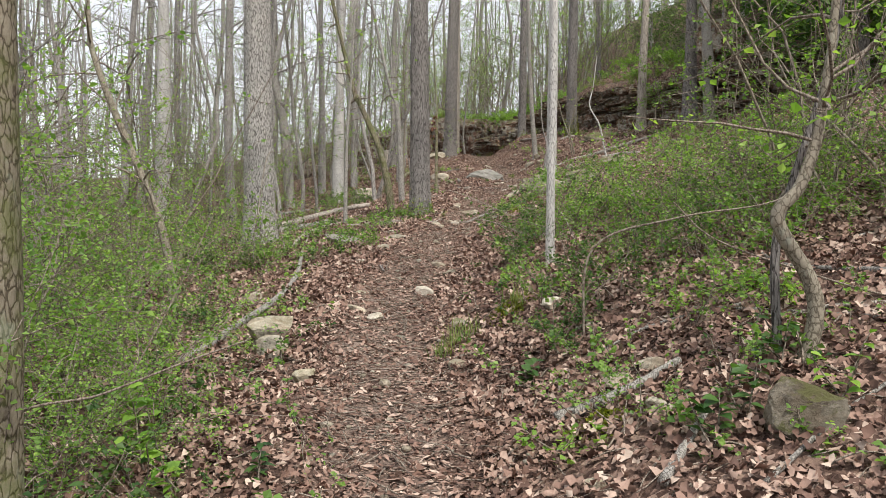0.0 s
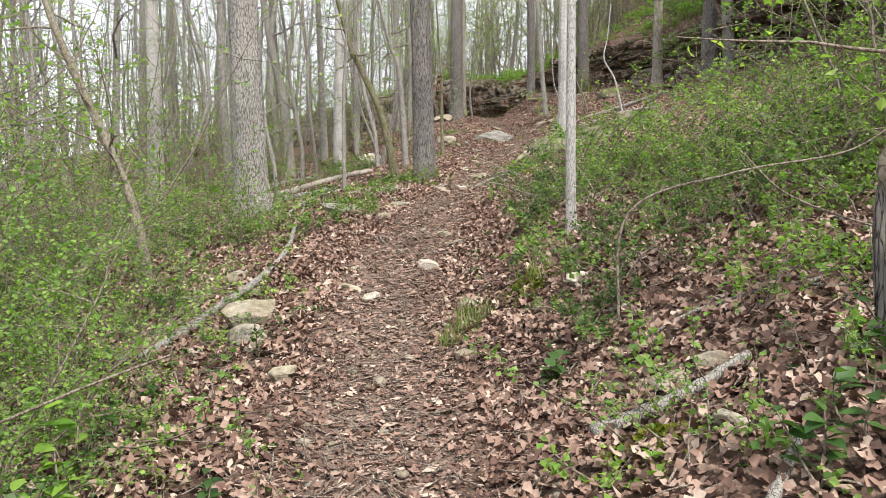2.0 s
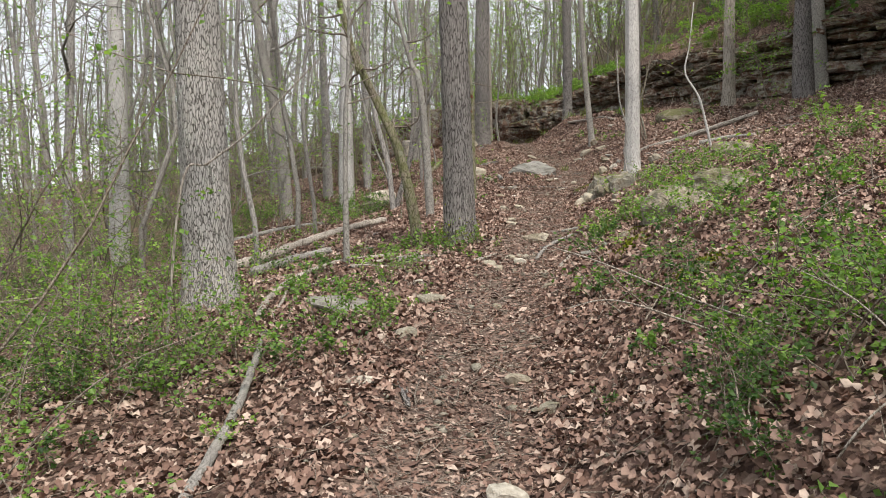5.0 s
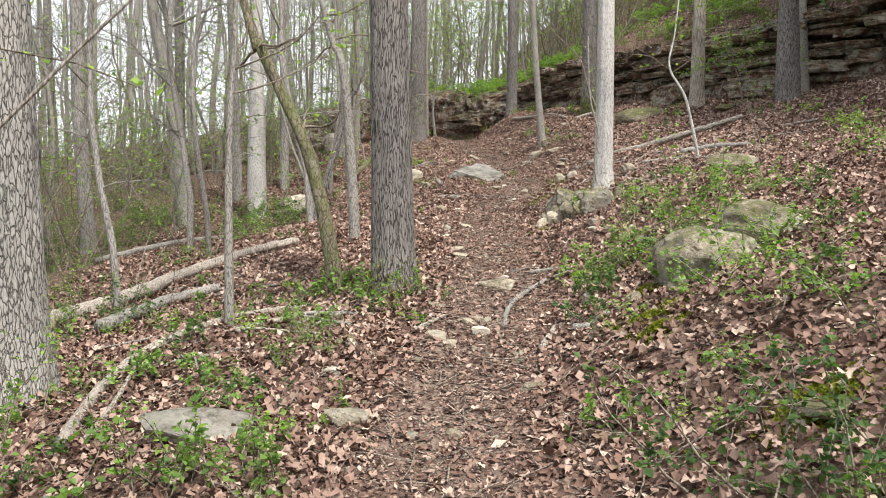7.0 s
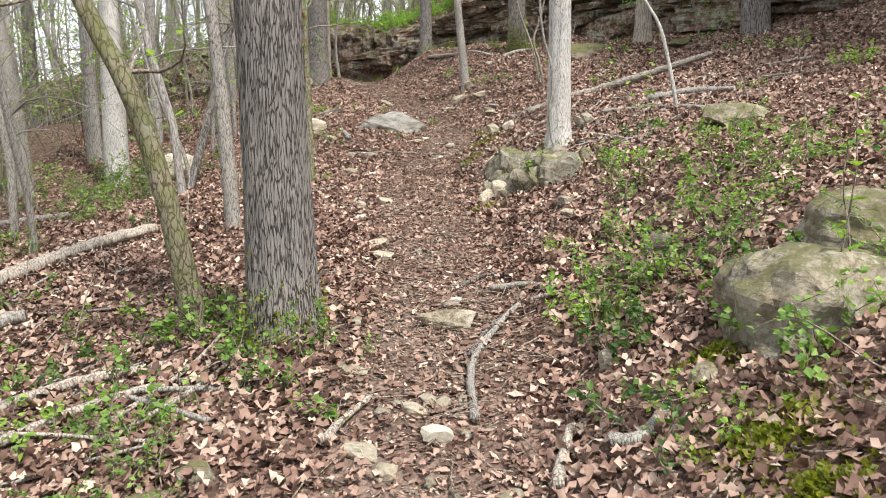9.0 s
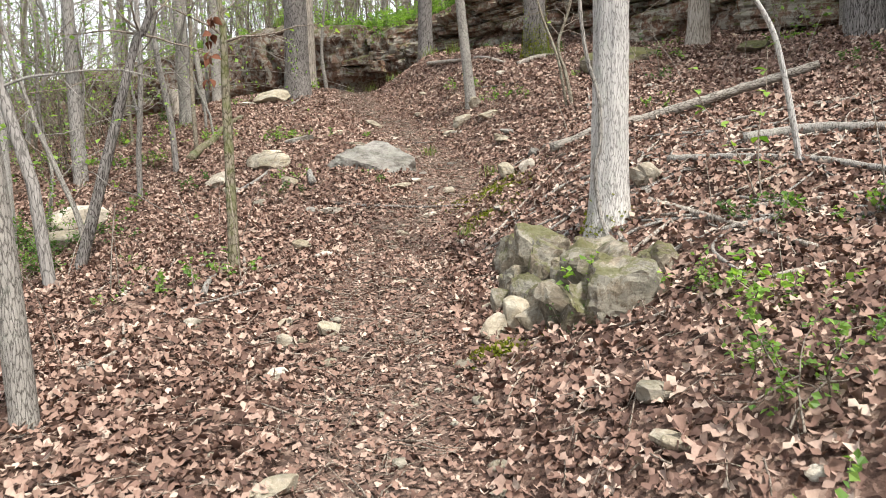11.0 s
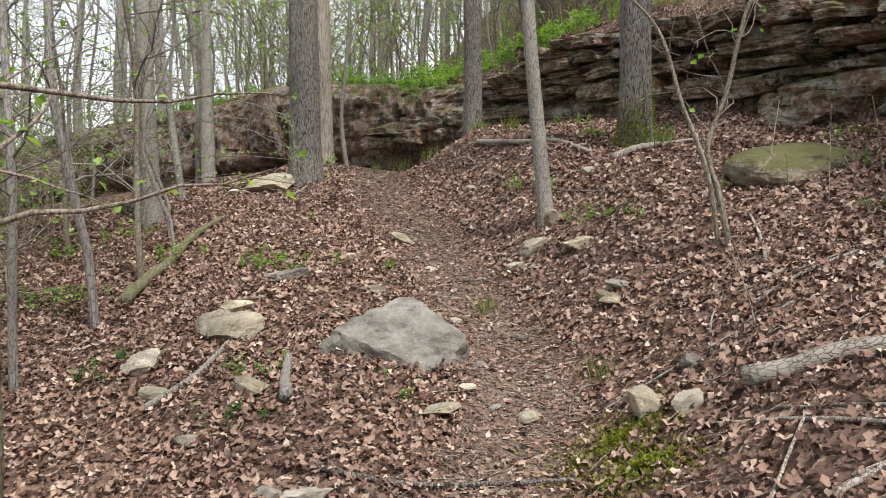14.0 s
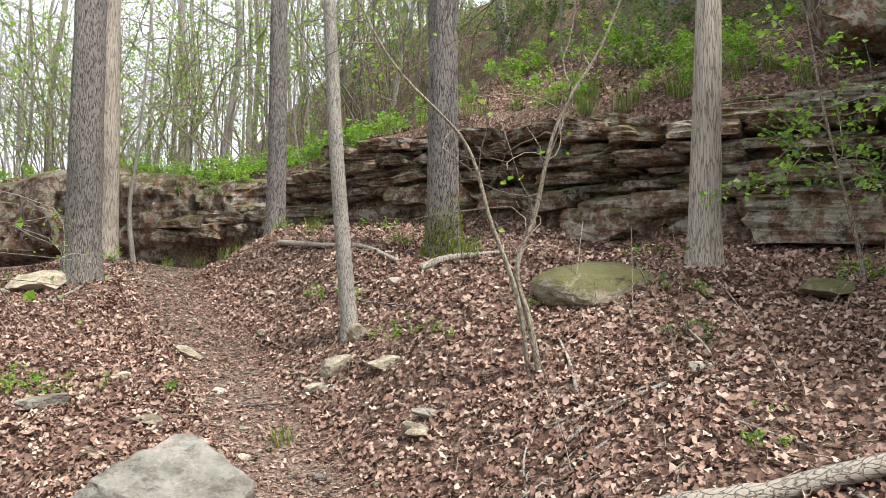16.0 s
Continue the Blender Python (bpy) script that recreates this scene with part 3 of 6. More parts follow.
sapling("dark_sapling", [(1.45, 3.42, 0.95), (1.43, 3.42, 1.35), (1.47, 3.42, 1.6), (1.58, 3.43, 1.95), (1.68, 3.44, 2.3), (1.72, 3.44, 2.6)], 0.022,
        "dark thin stem leaning beside the crooked tree", bark=OAK_BARK, seed=43, twigs=6, leaves=60, rise=1.0, first=0.75)
sapling("mossy_leaning_tree", [(-0.80, 12.45, 1.65), (-0.86, 12.43, 2.15), (-1.01, 12.47, 2.76), (-1.2, 12.5, 3.2), (-1.38, 12.53, 3.59), (-1.5, 12.56, 3.93)], 0.062,
        "leaning crooked tree with a moss-covered trunk", bark=MOSSY_BARK, seed=44, twigs=12, leaves=80, rise=4.0, first=0.4, knobs=0.008)
sapling("leaning_tree", [(-0.75, 14.3, 2.0), (-0.8, 14.35, 3.0), (-0.88, 14.4, 3.8), (-1.1, 14.5, 4.5)], 0.06, "smooth grey tree leaning over the slope", bark=GREY_BARK, seed=45, twigs=10, leaves=90, rise=4.5, first=0.5)
sapling("pole_sapling", [(-1.42, 11.5, 1.45), (-1.42, 11.53, 2.22), (-1.41, 11.57, 2.96), (-1.37, 11.61, 3.69)], 0.033, "straight thin pole of a sapling", bark=GREY_BARK, seed=46, twigs=8, leaves=70, rise=4.0, first=0.5)
sapling("mossy_sapling", [(-0.16, 16.56, 2.2), (-0.16, 16.62, 2.68), (-0.16, 16.68, 3.09), (-0.16, 16.73, 3.48), (-0.16, 16.78, 3.88), (-0.18, 16.82, 4.14)], 0.043,
        "thin sapling with yellow-green mossy bark", bark=MOSSY_BARK, seed=47, twigs=7, leaves=40, rise=2.0, first=0.6)
sapling("dark_leaning_tree", [(-1.54, 17.87, 2.05), (-1.3, 17.97, 2.88), (-1.14, 18.04, 3.44), (-0.99, 18.11, 3.96), (-0.81, 18.16, 4.38)], 0.05, "dark leaning young tree with lichen spots", bark=OAK_BARK, seed=48, twigs=8, leaves=60, rise=3.0, first=0.6)
sapling("thin_sapling", [(-1.53, 18.2, 2.1), (-1.6, 18.25, 2.51), (-1.77, 18.31, 2.97), (-1.98, 18.4, 3.57)], 0.03, "thin bent sapling among fallen leaves", bark=GREY_BARK, seed=49, twigs=8, leaves=50, rise=2.0)
sapling("bare_shrub", [(3.21, 19.54, 3.4), (3.13, 19.56, 3.78), (3.06, 19.58, 4.06), (3.16, 19.53, 4.42), (3.25, 19.48, 4.88), (3.36, 19.43, 5.16), (3.52, 19.37, 5.44)], 0.022,
        "bare grey many-stemmed shrub", bark=SMOOTH_BARK, seed=50, twigs=16, leaves=14, rise=0.5, first=0.3, category="shrub")
sapling("bare_shrub", [(3.16, 19.6, 3.4), (3.05, 19.55, 3.9), (2.90, 19.61, 4.36), (2.75, 19.67, 4.85), (2.42, 19.79, 5.23), (2.24, 19.85, 5.48)], 0.016,
        "bare grey shrub stem arching over", bark=SMOOTH_BARK, seed=51, twigs=12, leaves=8, rise=0.3, first=0.4, category="shrub")
sapling("young_tree", [(-1.36, 26.98, 3.8), (-1.35, 27.05, 5.28), (-1.31, 27.13, 6.87)], 0.12, "grey young tree below the rock ledge", bark=GREY_BARK, seed=52, twigs=10, leaves=120, rise=6, first=0.6)
sapling("young_tree", [(-1.33, 25.0, 3.5), (-1.45, 25.08, 4.59), (-1.55, 25.15, 5.58), (-1.57, 25.2, 6.38)], 0.05, "thin pale tree below the rock ledge", bark=GREY_BARK, seed=53, twigs=10, leaves=90, rise=4, first=0.5)
sapling("young_tree", [(-2.53, 19.01, 2.1), (-2.53, 19.1, 3.84), (-2.52, 19.19, 5.63)], 0.16, "pale grey woodland tree", bark=PALE_BARK, seed=54, twigs=8, leaves=60, rise=6, first=0.7)
sapling("young_tree", [(-3.73, 19.4, 1.9), (-3.91, 19.5, 3.88), (-4.27, 19.62, 5.71)], 0.14, "leaning grey woodland tree", bark=GREY_BARK, seed=55, twigs=8, leaves=60, rise=6, first=0.7)
sapling("woodland_oak", [(5.54, 18.0, 3.7), (5.54, 18.04, 4.78), (5.56, 18.08, 7.0)], 0.2, "stout grey oak below the ledge", bark=OAK_BARK, seed=56, twigs=8, leaves=60, rise=8, first=0.7)
sapling("bare_shrub", [(3.14, 15.25, 2.8), (2.98, 15.29, 3.56), (2.79, 15.33, 3.95), (2.85, 15.34, 4.33)], 0.018, "bare forked sapling on the bank", bark=PALE_BARK, seed=57, twigs=10, leaves=30, rise=0.6, category="shrub")
sapling("bare_shrub", [(0.71, 27.45, 4.2), (0.65, 27.5, 4.96), (0.77, 27.54, 6.08)], 0.045, "thin bent stem before the rock hollow", bark=GREY_BARK, seed=58, twigs=8, leaves=60, rise=2, category="shrub")
sapling("woodland_tree", [(-6.22, 17.51, 1.2), (-6.19, 17.56, 4.05), (-6.23, 17.61, 6.55)], 0.19, "pale grey trunk deep in the woods", bark=PALE_BARK, seed=59, twigs=8, leaves=60, rise=7, first=0.7)
sapling("woodland_tree", [(6.46, 19.4, 4.0), (6.41, 19.5, 5.98), (6.35, 19.6, 7.39)], 0.17, "grey trunk before the rock ledge", bark=GREY_BARK, seed=60, twigs=8, leaves=60, rise=7, first=0.7)
sapling("woodland_tree", [(-2.42, 21.4, 2.3), (-2.43, 21.5, 4.24), (-2.42, 21.6, 6.86)], 0.10, "slender grey trunk on the slope", bark=FAR_BARK, seed=61, twigs=8, leaves=60, rise=6, first=0.7)
sapling("woodland_tree", [(-3.14, 20.54, 2.1), (-3.17, 20.58, 4.55), (-3.24, 20.63, 7.47)], 0.12, "slender grey trunk on the slope", bark=FAR_BARK, seed=62, twigs=8, leaves=60, rise=6, first=0.7)
sapling("young_tree", [(-1.50, 2.62, 0.15), (-1.50, 2.62, 1.2), (-1.51, 2.62, 2.4), (-1.54, 2.62, 3.6)], 0.115, "brown-grey trunk with pale lichen patches", bark=MOSSY_BARK, seed=63, twigs=8, leaves=50, rise=6, first=0.7)
sapling("green_sapling", [(5.30, 18.95, 3.6), (5.27, 19.0, 4.15), (5.15, 19.05, 4.7), (5.05, 19.1, 5.2)], 0.018, "leafy young evergreen shrub beside the ledge", bark=TWIG, seed=64, twigs=22, leaves=900, leaf=GREEN, rise=0.6, first=0.45, category="shrub", leaf_size=0.045)

# climbing vine on the pale tree
vine = Pile()
vp = bezier_points([(1.85, 15.36, 4.3), (1.86, 15.36, 4.0), (1.87, 15.36, 3.72), (1.9, 15.34, 3.48), (1.96, 15.33, 3.27), (1.96, 15.32, 3.02), (1.93, 15.31, 2.9), (1.95, 15.3, 2.66), (1.97, 15.22, 2.52)], 8)
tube(vine, vp, np.linspace(0.010, 0.013, len(vp)), 10, 0.003, 4)
tagged(new("vine", vine.mesh("vine", GREY_BARK)), "woody grey vine climbing the pale tree trunk", "vine")


# ---- rock ledge face ----
def hashed(a, b):
    h = np.sin(np.asarray(a, float) * 12.9898 + np.asarray(b, float) * 78.233) * 43758.5453
    return h - np.floor(h)


def face_relief(S, V):
    """How far the rock stands out from the foot line, by distance along and share of its height."""
    right = smooth(switch - 0.6, switch + 0.8, S)
    dip = V + 0.05 * value_noise(S * 0.5, V * 0.3, 21) + 0.012 * value_noise(S * 4, V * 2, 22)
    thin = smooth(0.45, 0.55, V)
    layer = np.where(V > 0.5, np.floor(dip / 0.085), np.floor(dip / 0.21) - 40)
    pos = (S * (0.8 + 1.1 * hashed(layer, 3.0)) + 7 * hashed(layer, 1.0) + 0.2 * value_noise(S * 3, V * 6, 23))
    cell = np.floor(pos)
    joint = smooth(0.05, 0.0, np.minimum(pos - cell, cell + 1 - pos))
    strata = (0.14 + 0.14 * thin) * hashed(layer, cell) + 0.14 * thin * hashed(layer, 9.0) - 0.12 * joint
    under = -0.50 * smooth(0.22, 0.04, V + 0.12 * value_noise(S * 0.8, V * 0, 24))
    bulge = 0.16 * np.sin(np.clip(V / 0.5, 0, 1) * 3.1)
    cave = -0.5 * smooth(0.15, 0.6, value_noise(S * 0.7 + 3, V * 2.5, 33)) * thin
    block = np.floor(S * 0.42 + 0.1 * value_noise(S * 0, V * 2.2, 25))
    part_pos = S * 0.42 + 0.1 * value_noise(S * 0, V * 2.2, 25) - block
    gap = np.minimum(part_pos, 1 - part_pos)
    big = 0.35 * hashed(block, 5.0) - 0.7 * smooth(0.06, 0.0, gap) + 0.30 * np.sin(np.clip(V, 0, 1) * 2.4 + 0.1) - 0.4 * smooth(0.3, 0.02, V)
    crack = 0.08 * np.abs(value_noise(S * 2.2, V * 3.5, 26)) + 0.10 * value_noise(S * 1.1, V * 1.6, 27)
    fine = 0.04 * value_noise(S * 5, V * 8, 28) + 0.03 * value_noise(S * 13, V * 16, 29)
    return right * (strata + under + bulge + cave) + (1 - right) * (big + crack * 2 + 0.05 * hashed(layer, cell) - 0.03 * joint) + fine


ss, vs = np.arange(start - 2, stop + 2, 0.06), np.linspace(-0.25, 1.22, 54)
S, V = np.meshgrid(ss, vs)
out = face_relief(S, V)
out = out - 0.9 * smooth(0.97, 1.22, V)
cx, cy = np.interp(ss, cs, cp[:, 0]), np.interp(ss, cs, cp[:, 1])
k = np.ones(21) / 21
tx, ty = np.convolve(np.gradient(np.pad(cx, 10, "edge")), k, "valid"), np.convolve(np.gradient(np.pad(cy, 10, "edge")), k, "valid")
ln = np.hypot(tx, ty)
fx, fy = ty / ln, -tx / ln
foot = np.convolve(np.pad(ground(cx + fx * 0.35, cy + fy * 0.35), 30, "edge"), np.ones(61) / 61, "valid") - 0.05
tall = ledge_height(cx) + 0.08 * value_noise(ss * 0.7, ss * 0, 31)
FX, FY = cx + fx * (out - 0.36), cy + fy * (out - 0.36)
FZ = foot + np.minimum(V, 1.06) * tall + 0.02 * value_noise(S * 1.5, V * 0, 30) * V
face = bpy.data.meshes.new("rock_face")
idx = np.arange(S.size).reshape(S.shape)
face.from_pydata(np.stack([FX, FY, FZ], -1).reshape(-1, 3).tolist(), [], np.stack([idx[:-1, :-1], idx[:-1, 1:], idx[1:, 1:], idx[1:, :-1]], -1).reshape(-1, 4).tolist())
face.materials.append(CLIFF_STONE)
part("rock_face", face, cliff)


def slab_mesh(seed, mat):
    """A broken bed of stone with sharp arrises and split ends."""
    bm = bmesh.new()
    bmesh.ops.create_cube(bm, size=2)
    bmesh.ops.subdivide_edges(bm, edges=bm.edges, cuts=7, use_grid_fill=True)
    g = np.random.default_rng(seed)
    off = Vector(g.uniform(-50, 50, 3))
    chips = []
    for _ in range(9):
        d = Vector((g.normal(), g.normal(), g.normal() * 0.7)).normalized()
        chips.append((d, (abs(d.x) + abs(d.y) + abs(d.z)) * g.uniform(0.62, 0.85)))
    for v in bm.verts:
        c = v.co.copy()
        for d, dist in chips:
            over = c.dot(d) - dist
            if over > 0:
                c -= d * over
        c.x *= 1 + 0.10 * noise.noise(Vector((c.z * 1.2, c.y * 1.3, 3)) + off)
        c.y *= 1 + 0.16 * noise.noise(Vector((c.x * 1.8, c.z * 1.2, 9)) + off)
        c += Vector((noise.noise(c * 2 + off) * 0.06, noise.noise(c * 2.1 - off) * 0.10, noise.noise(Vector((c.x * 1.5, c.y, 0)) + off * 2) * 0.22)) + noise.noise_vector(c * 5 + off) * 0.05
        v.co = c
    me = bpy.data.meshes.new("stone_slab")
    bm.to_mesh(me)
    bm.free()
    me.materials.append(mat)
    return me


SLABS = [slab_mesh(500 + i, CLIFF_STONE) for i in range(12)]
rng = np.random.default_rng(9)


def lay_course(s0, s1, zlo, thick, proud, lengths, jut, depth, skip=0.0):
    s = s0 + rng.uniform(0, 0.6)
    while s < s1:
        ln = rng.uniform(*lengths)
        if rng.random() >= skip:
            x, y, a = on_cliff(s + ln / 2)
            into = depth - proud + rng.uniform(-jut, jut)
            px, py = x - math.sin(a) * into, y + math.cos(a) * into
            zb = float(np.interp(s + ln / 2, ss, foot)) + 0.05
            piece = part("stone_slab", SLABS[rng.integers(len(SLABS))], cliff)
            tilt = rng.normal() * 0.025
            piece.matrix_basis = Matrix.LocRotScale(Vector((px, py, zb + zlo + thick / 2 + rng.normal() * 0.012)), Euler((rng.normal() * 0.04, tilt, a + rng.normal() * 0.07 + (math.pi if rng.random() < 0.5 else 0))),
                                                    Vector((ln * 0.54, depth, thick * rng.uniform(0.5, 0.6))))
        s += ln * rng.uniform(0.92, 1.0)


lay_course(switch + 0.3, stop, 0.10, 0.26, 0.02, (0.7, 1.9), 0.08, 0.36, 0.2)
lay_course(switch + 0.3, stop, 0.34, 0.20, 0.10, (0.5, 1.6), 0.10, 0.36, 0.2)
height = 0.54
for thick, proud in ((0.10, -0.04), (0.12, 0.08), (0.08, -0.02), (0.13, 0.12), (0.10, 0.05), (0.14, 0.20)):
    lay_course(switch + 0.8, stop, height, thick, proud, (0.25, 1.1), 0.13, 0.36, 0.22)
    height += thick * 0.94
lay_course(switch + 6.0, stop, height, 0.15, 0.12, (0.4, 1.3), 0.2, 0.36, 0.3)
lay_course(switch + 7.0, stop, height + 0.15, 0.14, -0.2, (0.5, 1.3), 0.2, 0.36, 0.35)
lay_course(start, switch - 0.8, 0.15, 0.62, -0.02, (0.9, 2.0), 0.10, 0.40, 0.45)
lay_course(start, switch - 0.8, 0.72, 0.6, 0.10, (0.9, 2.2), 0.12, 0.40, 0.35)
lay_course(switch - 1.8, switch + 1.2, 0.35, 0.2, 0.1, (0.4, 0.9), 0.12, 0.36, 0.3)
lay_course(switch - 1.8, switch + 1.2, 0.55, 0.2, 0.15, (0.4, 0.9), 0.12, 0.36, 0.3)


# ---- loose stones ----
ROCKS = {(k, big): [rock_mesh("stone", 700 + 10 * j + i, mat, 0.6, 18, 4 if big else 3, 0.10, 0.06, 0, (0.42, 0.72)) for i in range(5)] for j, (k, mat) in enumerate((("S", STONE), ("G", SLAB_STONE), ("M", MOSS_STONE), ("V", VELVET_STONE), ("W", rock_material("white_sandstone", (0.38, 0.35, 0.30), (0.55, 0.52, 0.46), (0.70, 0.67, 0.61), 0.0, 0.1, 0.2)))) for big in (False, True)}
ROCK_LABEL = {"S": "tan sandstone lying among dry leaves", "G": "flat grey stone half sunk in dry leaves", "M": "weathered stone with patches of moss", "V": "stone thickly covered with green moss", "W": "pale white stone lying on fallen leaves"}
stone_rng = np.random.default_rng(77)


def stone(x, y, w, h, kind):
    me = ROCKS[(kind, w > 0.19)][stone_rng.integers(5)]
    deep = w * stone_rng.uniform(0.55, 0.8)
    z = gz(x, y) + h * 0.28
    solo("stone" if w < 0.4 else "boulder", me, (x, y, z), ROCK_LABEL[kind], "stone" if w < 0.4 else "boulder", "loose stones",
         (stone_rng.normal() * 0.12, stone_rng.normal() * 0.12, stone_rng.uniform(-0.5, 0.5) + (math.pi if stone_rng.random() < 0.5 else 0)), (w * 0.74, deep * 0.74, h * 0.86))


stone(-1.09, 5.14, 0.28, 0.17, "S")
stone(-1.17, 5.55, 0.32, 0.18, "S")
stone(-0.79, 4.65, 0.14, 0.09, "S")
stone(0.98, 3.73, 0.12, 0.09, "S")
stone(0.83, 3.76, 0.14, 0.07, "S")
stone(0.91, 3.25, 0.12, 0.06, "S")
stone(1.26, 2.80, 0.30, 0.2, "V")
stone(0.68, 3.92, 0.13, 0.07, "M")
stone(0.09, 4.82, 0.10, 0.06, "S")
stone(0.57, 2.86, 0.08, 0.04, "S")
stone(0.90, 3.89, 0.10, 0.05, "S")
stone(-0.17, 7.02, 0.15, 0.09, "W")
stone(0.07, 7.88, 0.13, 0.05, "S")
stone(-0.72, 6.83, 0.08, 0.05, "S")
stone(-0.67, 6.94, 0.06, 0.03, "S")
stone(-0.68, 6.27, 0.17, 0.05, "S")
stone(-0.74, 7.23, 0.10, 0.03, "S")
stone(-0.29, 5.63, 0.07, 0.03, "S")
stone(0.12, 5.63, 0.14, 0.09, "M")
stone(-1.21, 9.93, 0.54, 0.14, "G")
stone(-0.56, 9.87, 0.21, 0.10, "S")
stone(0.39, 12.08, 0.27, 0.09, "S")
stone(0.32, 10.15, 0.13, 0.06, "S")
stone(-0.08, 9.71, 0.09, 0.06, "S")
stone(-0.75, 10.85, 0.19, 0.06, "M")
stone(0.84, 11.01, 0.07, 0.05, "S")
stone(1.12, 8.86, 0.28, 0.07, "M")
stone(-1.94, 18.84, 0.53, 0.18, "S")
stone(0.87, 11.24, 0.08, 0.08, "S")
stone(0.12, 11.23, 0.10, 0.05, "S")
stone(0.31, 11.28, 0.06, 0.06, "S")
stone(0.22, 11.27, 0.07, 0.05, "S")
stone(1.03, 10.81, 0.11, 0.07, "M")
stone(-0.02, 10.84, 0.07, 0.06, "S")
stone(-0.09, 11.58, 0.12, 0.04, "S")
stone(1.13, 11.56, 0.09, 0.08, "M")
stone(1.53, 12.24, 0.15, 0.14, "S")
stone(3.05, 14.1, 0.55, 0.24, "M")
stone(0.11, 10.79, 0.05, 0.04, "S")
stone(0.23, 13.65, 0.15, 0.06, "S")
stone(-0.63, 10.98, 0.13, 0.07, "M")
stone(1.43, 14.73, 0.19, 0.15, "S")
stone(1.22, 14.79, 0.12, 0.13, "S")
stone(1.33, 15.26, 0.13, 0.05, "S")
stone(1.81, 14.75, 0.22, 0.10, "G")
stone(2.54, 16.03, 0.23, 0.11, "S")
stone(0.24, 15.00, 0.10, 0.09, "S")
stone(0.20, 15.36, 0.10, 0.05, "S")
stone(2.18, 18.29, 0.20, 0.15, "S")
stone(2.30, 18.12, 0.13, 0.13, "W")
stone(0.54, 18.10, 0.26, 0.06, "W")
stone(0.70, 17.73, 0.10, 0.05, "S")
stone(0.94, 17.02, 0.09, 0.04, "S")
stone(-1.95, 19.32, 0.56, 0.23, "W")
stone(-0.65, 19.95, 0.27, 0.10, "W")
stone(0.29, 17.10, 0.16, 0.08, "S")
stone(-0.10, 20.23, 0.39, 0.18, "S")
stone(1.84, 17.13, 0.17, 0.05, "G")
stone(1.46, 16.73, 0.07, 0.03, "W")
stone(-0.13, 18.86, 0.15, 0.06, "S")
stone(2.56, 15.99, 0.17, 0.15, "S")
stone(-0.23, 20.31, 0.29, 0.18, "S")
stone(-0.12, 20.59, 0.31, 0.12, "S")
stone(0.01, 20.16, 0.20, 0.09, "S")
stone(-0.62, 19.96, 0.25, 0.13, "W")
stone(0.16, 19.23, 0.20, 0.09, "S")
stone(0.24, 21.18, 0.36, 0.11, "G")
stone(0.92, 20.68, 0.22, 0.05, "S")
stone(2.25, 21.13, 0.27, 0.15, "S")
stone(2.51, 21.34, 0.20, 0.12, "S")
stone(2.55, 20.70, 0.25, 0.10, "S")
stone(2.10, 21.04, 0.17, 0.07, "S")
stone(2.46, 19.74, 0.20, 0.08, "S")
stone(2.56, 19.83, 0.20, 0.06, "G")
stone(2.46, 18.44, 0.12, 0.10, "G")
stone(1.39, 19.09, 0.11, 0.05, "W")
stone(-0.28, 24.99, 0.56, 0.22, "S")
stone(-0.62, 25.14, 0.39, 0.09, "W")
stone(1.24, 22.31, 0.26, 0.09, "S")
stone(1.16, 18.81, 0.27, 0.05, "S")
stone(-0.41, 19.49, 0.21, 0.09, "S")
stone(5.06, 19.04, 0.42, 0.14, "V")
stone(2.46, 19.72, 0.17, 0.07, "S")
stone(0.62, 20.32, 0.13, 0.04, "S")
# the broad slab beside the path
WEDGE = (((0.05, -0.25, 1), 0.40), ((-0.75, 0.66, 0.1), 0.50), ((0.80, 0.55, 0.1), 0.52), ((0.95, -0.3, 0.1), 0.70), ((-0.5, -0.86, 0.2), 0.55), ((0.3, -0.9, 0.5), 0.62))
solo("boulder", rock_mesh("boulder", 811, SLAB_STONE, 0.75, 9, 5, 0.14, 0.07, 0, (0.58, 0.85), WEDGE), (1.05, 19.66, gz(1.05, 19.66) + 0.02), "broad wedge-shaped grey boulder embedded beside the path", "boulder", "", (0.22, 0.05, -0.1), (0.62, 0.58, 0.37))
solo("boulder", rock_mesh("boulder", 813, MOSS_STONE, 0.85, 6, 5, 0.26, 0.08, 0.04, (0.68, 0.95)), (1.54, 10.96, gz(1.54, 10.96) - 0.04), "large rounded boulder with white lichen and moss", "boulder", "", (0.1, 0.12, 0.3), (0.44, 0.38, 0.33))
solo("boulder", rock_mesh("boulder", 814, MOSS_STONE, 0.85, 6, 5, 0.24, 0.08, 0.04, (0.65, 0.9)), (2.02, 11.2, gz(2.02, 11.2) - 0.06), "grey boulder half buried in the bank", "boulder", "", (-0.1, 0.2, -0.4), (0.40, 0.34, 0.28))
solo("boulder", rock_mesh("boulder", 815, VELVET_STONE, 0.8, 6, 5, 0.12, 0.04, 0, (0.75, 0.9)), (4.07, 20.3, gz(4.07, 20.3) - 0.05), "low mossy boulder half buried in dry leaves", "boulder", "", (0.1, -0.1, 0.3), (0.64, 0.52, 0.22))
solo("boulder", rock_mesh("boulder", 812, CLIFF_STONE, 0.5, 9, 4, 0.14, 0.05), (7.2, 20.6, gz(7.2, 20.6) + 0.2), "dark mossy boulder on top of the ledge", "boulder", "", (0.1, 0.05, 0.4), (1.3, 0.9, 0.7))


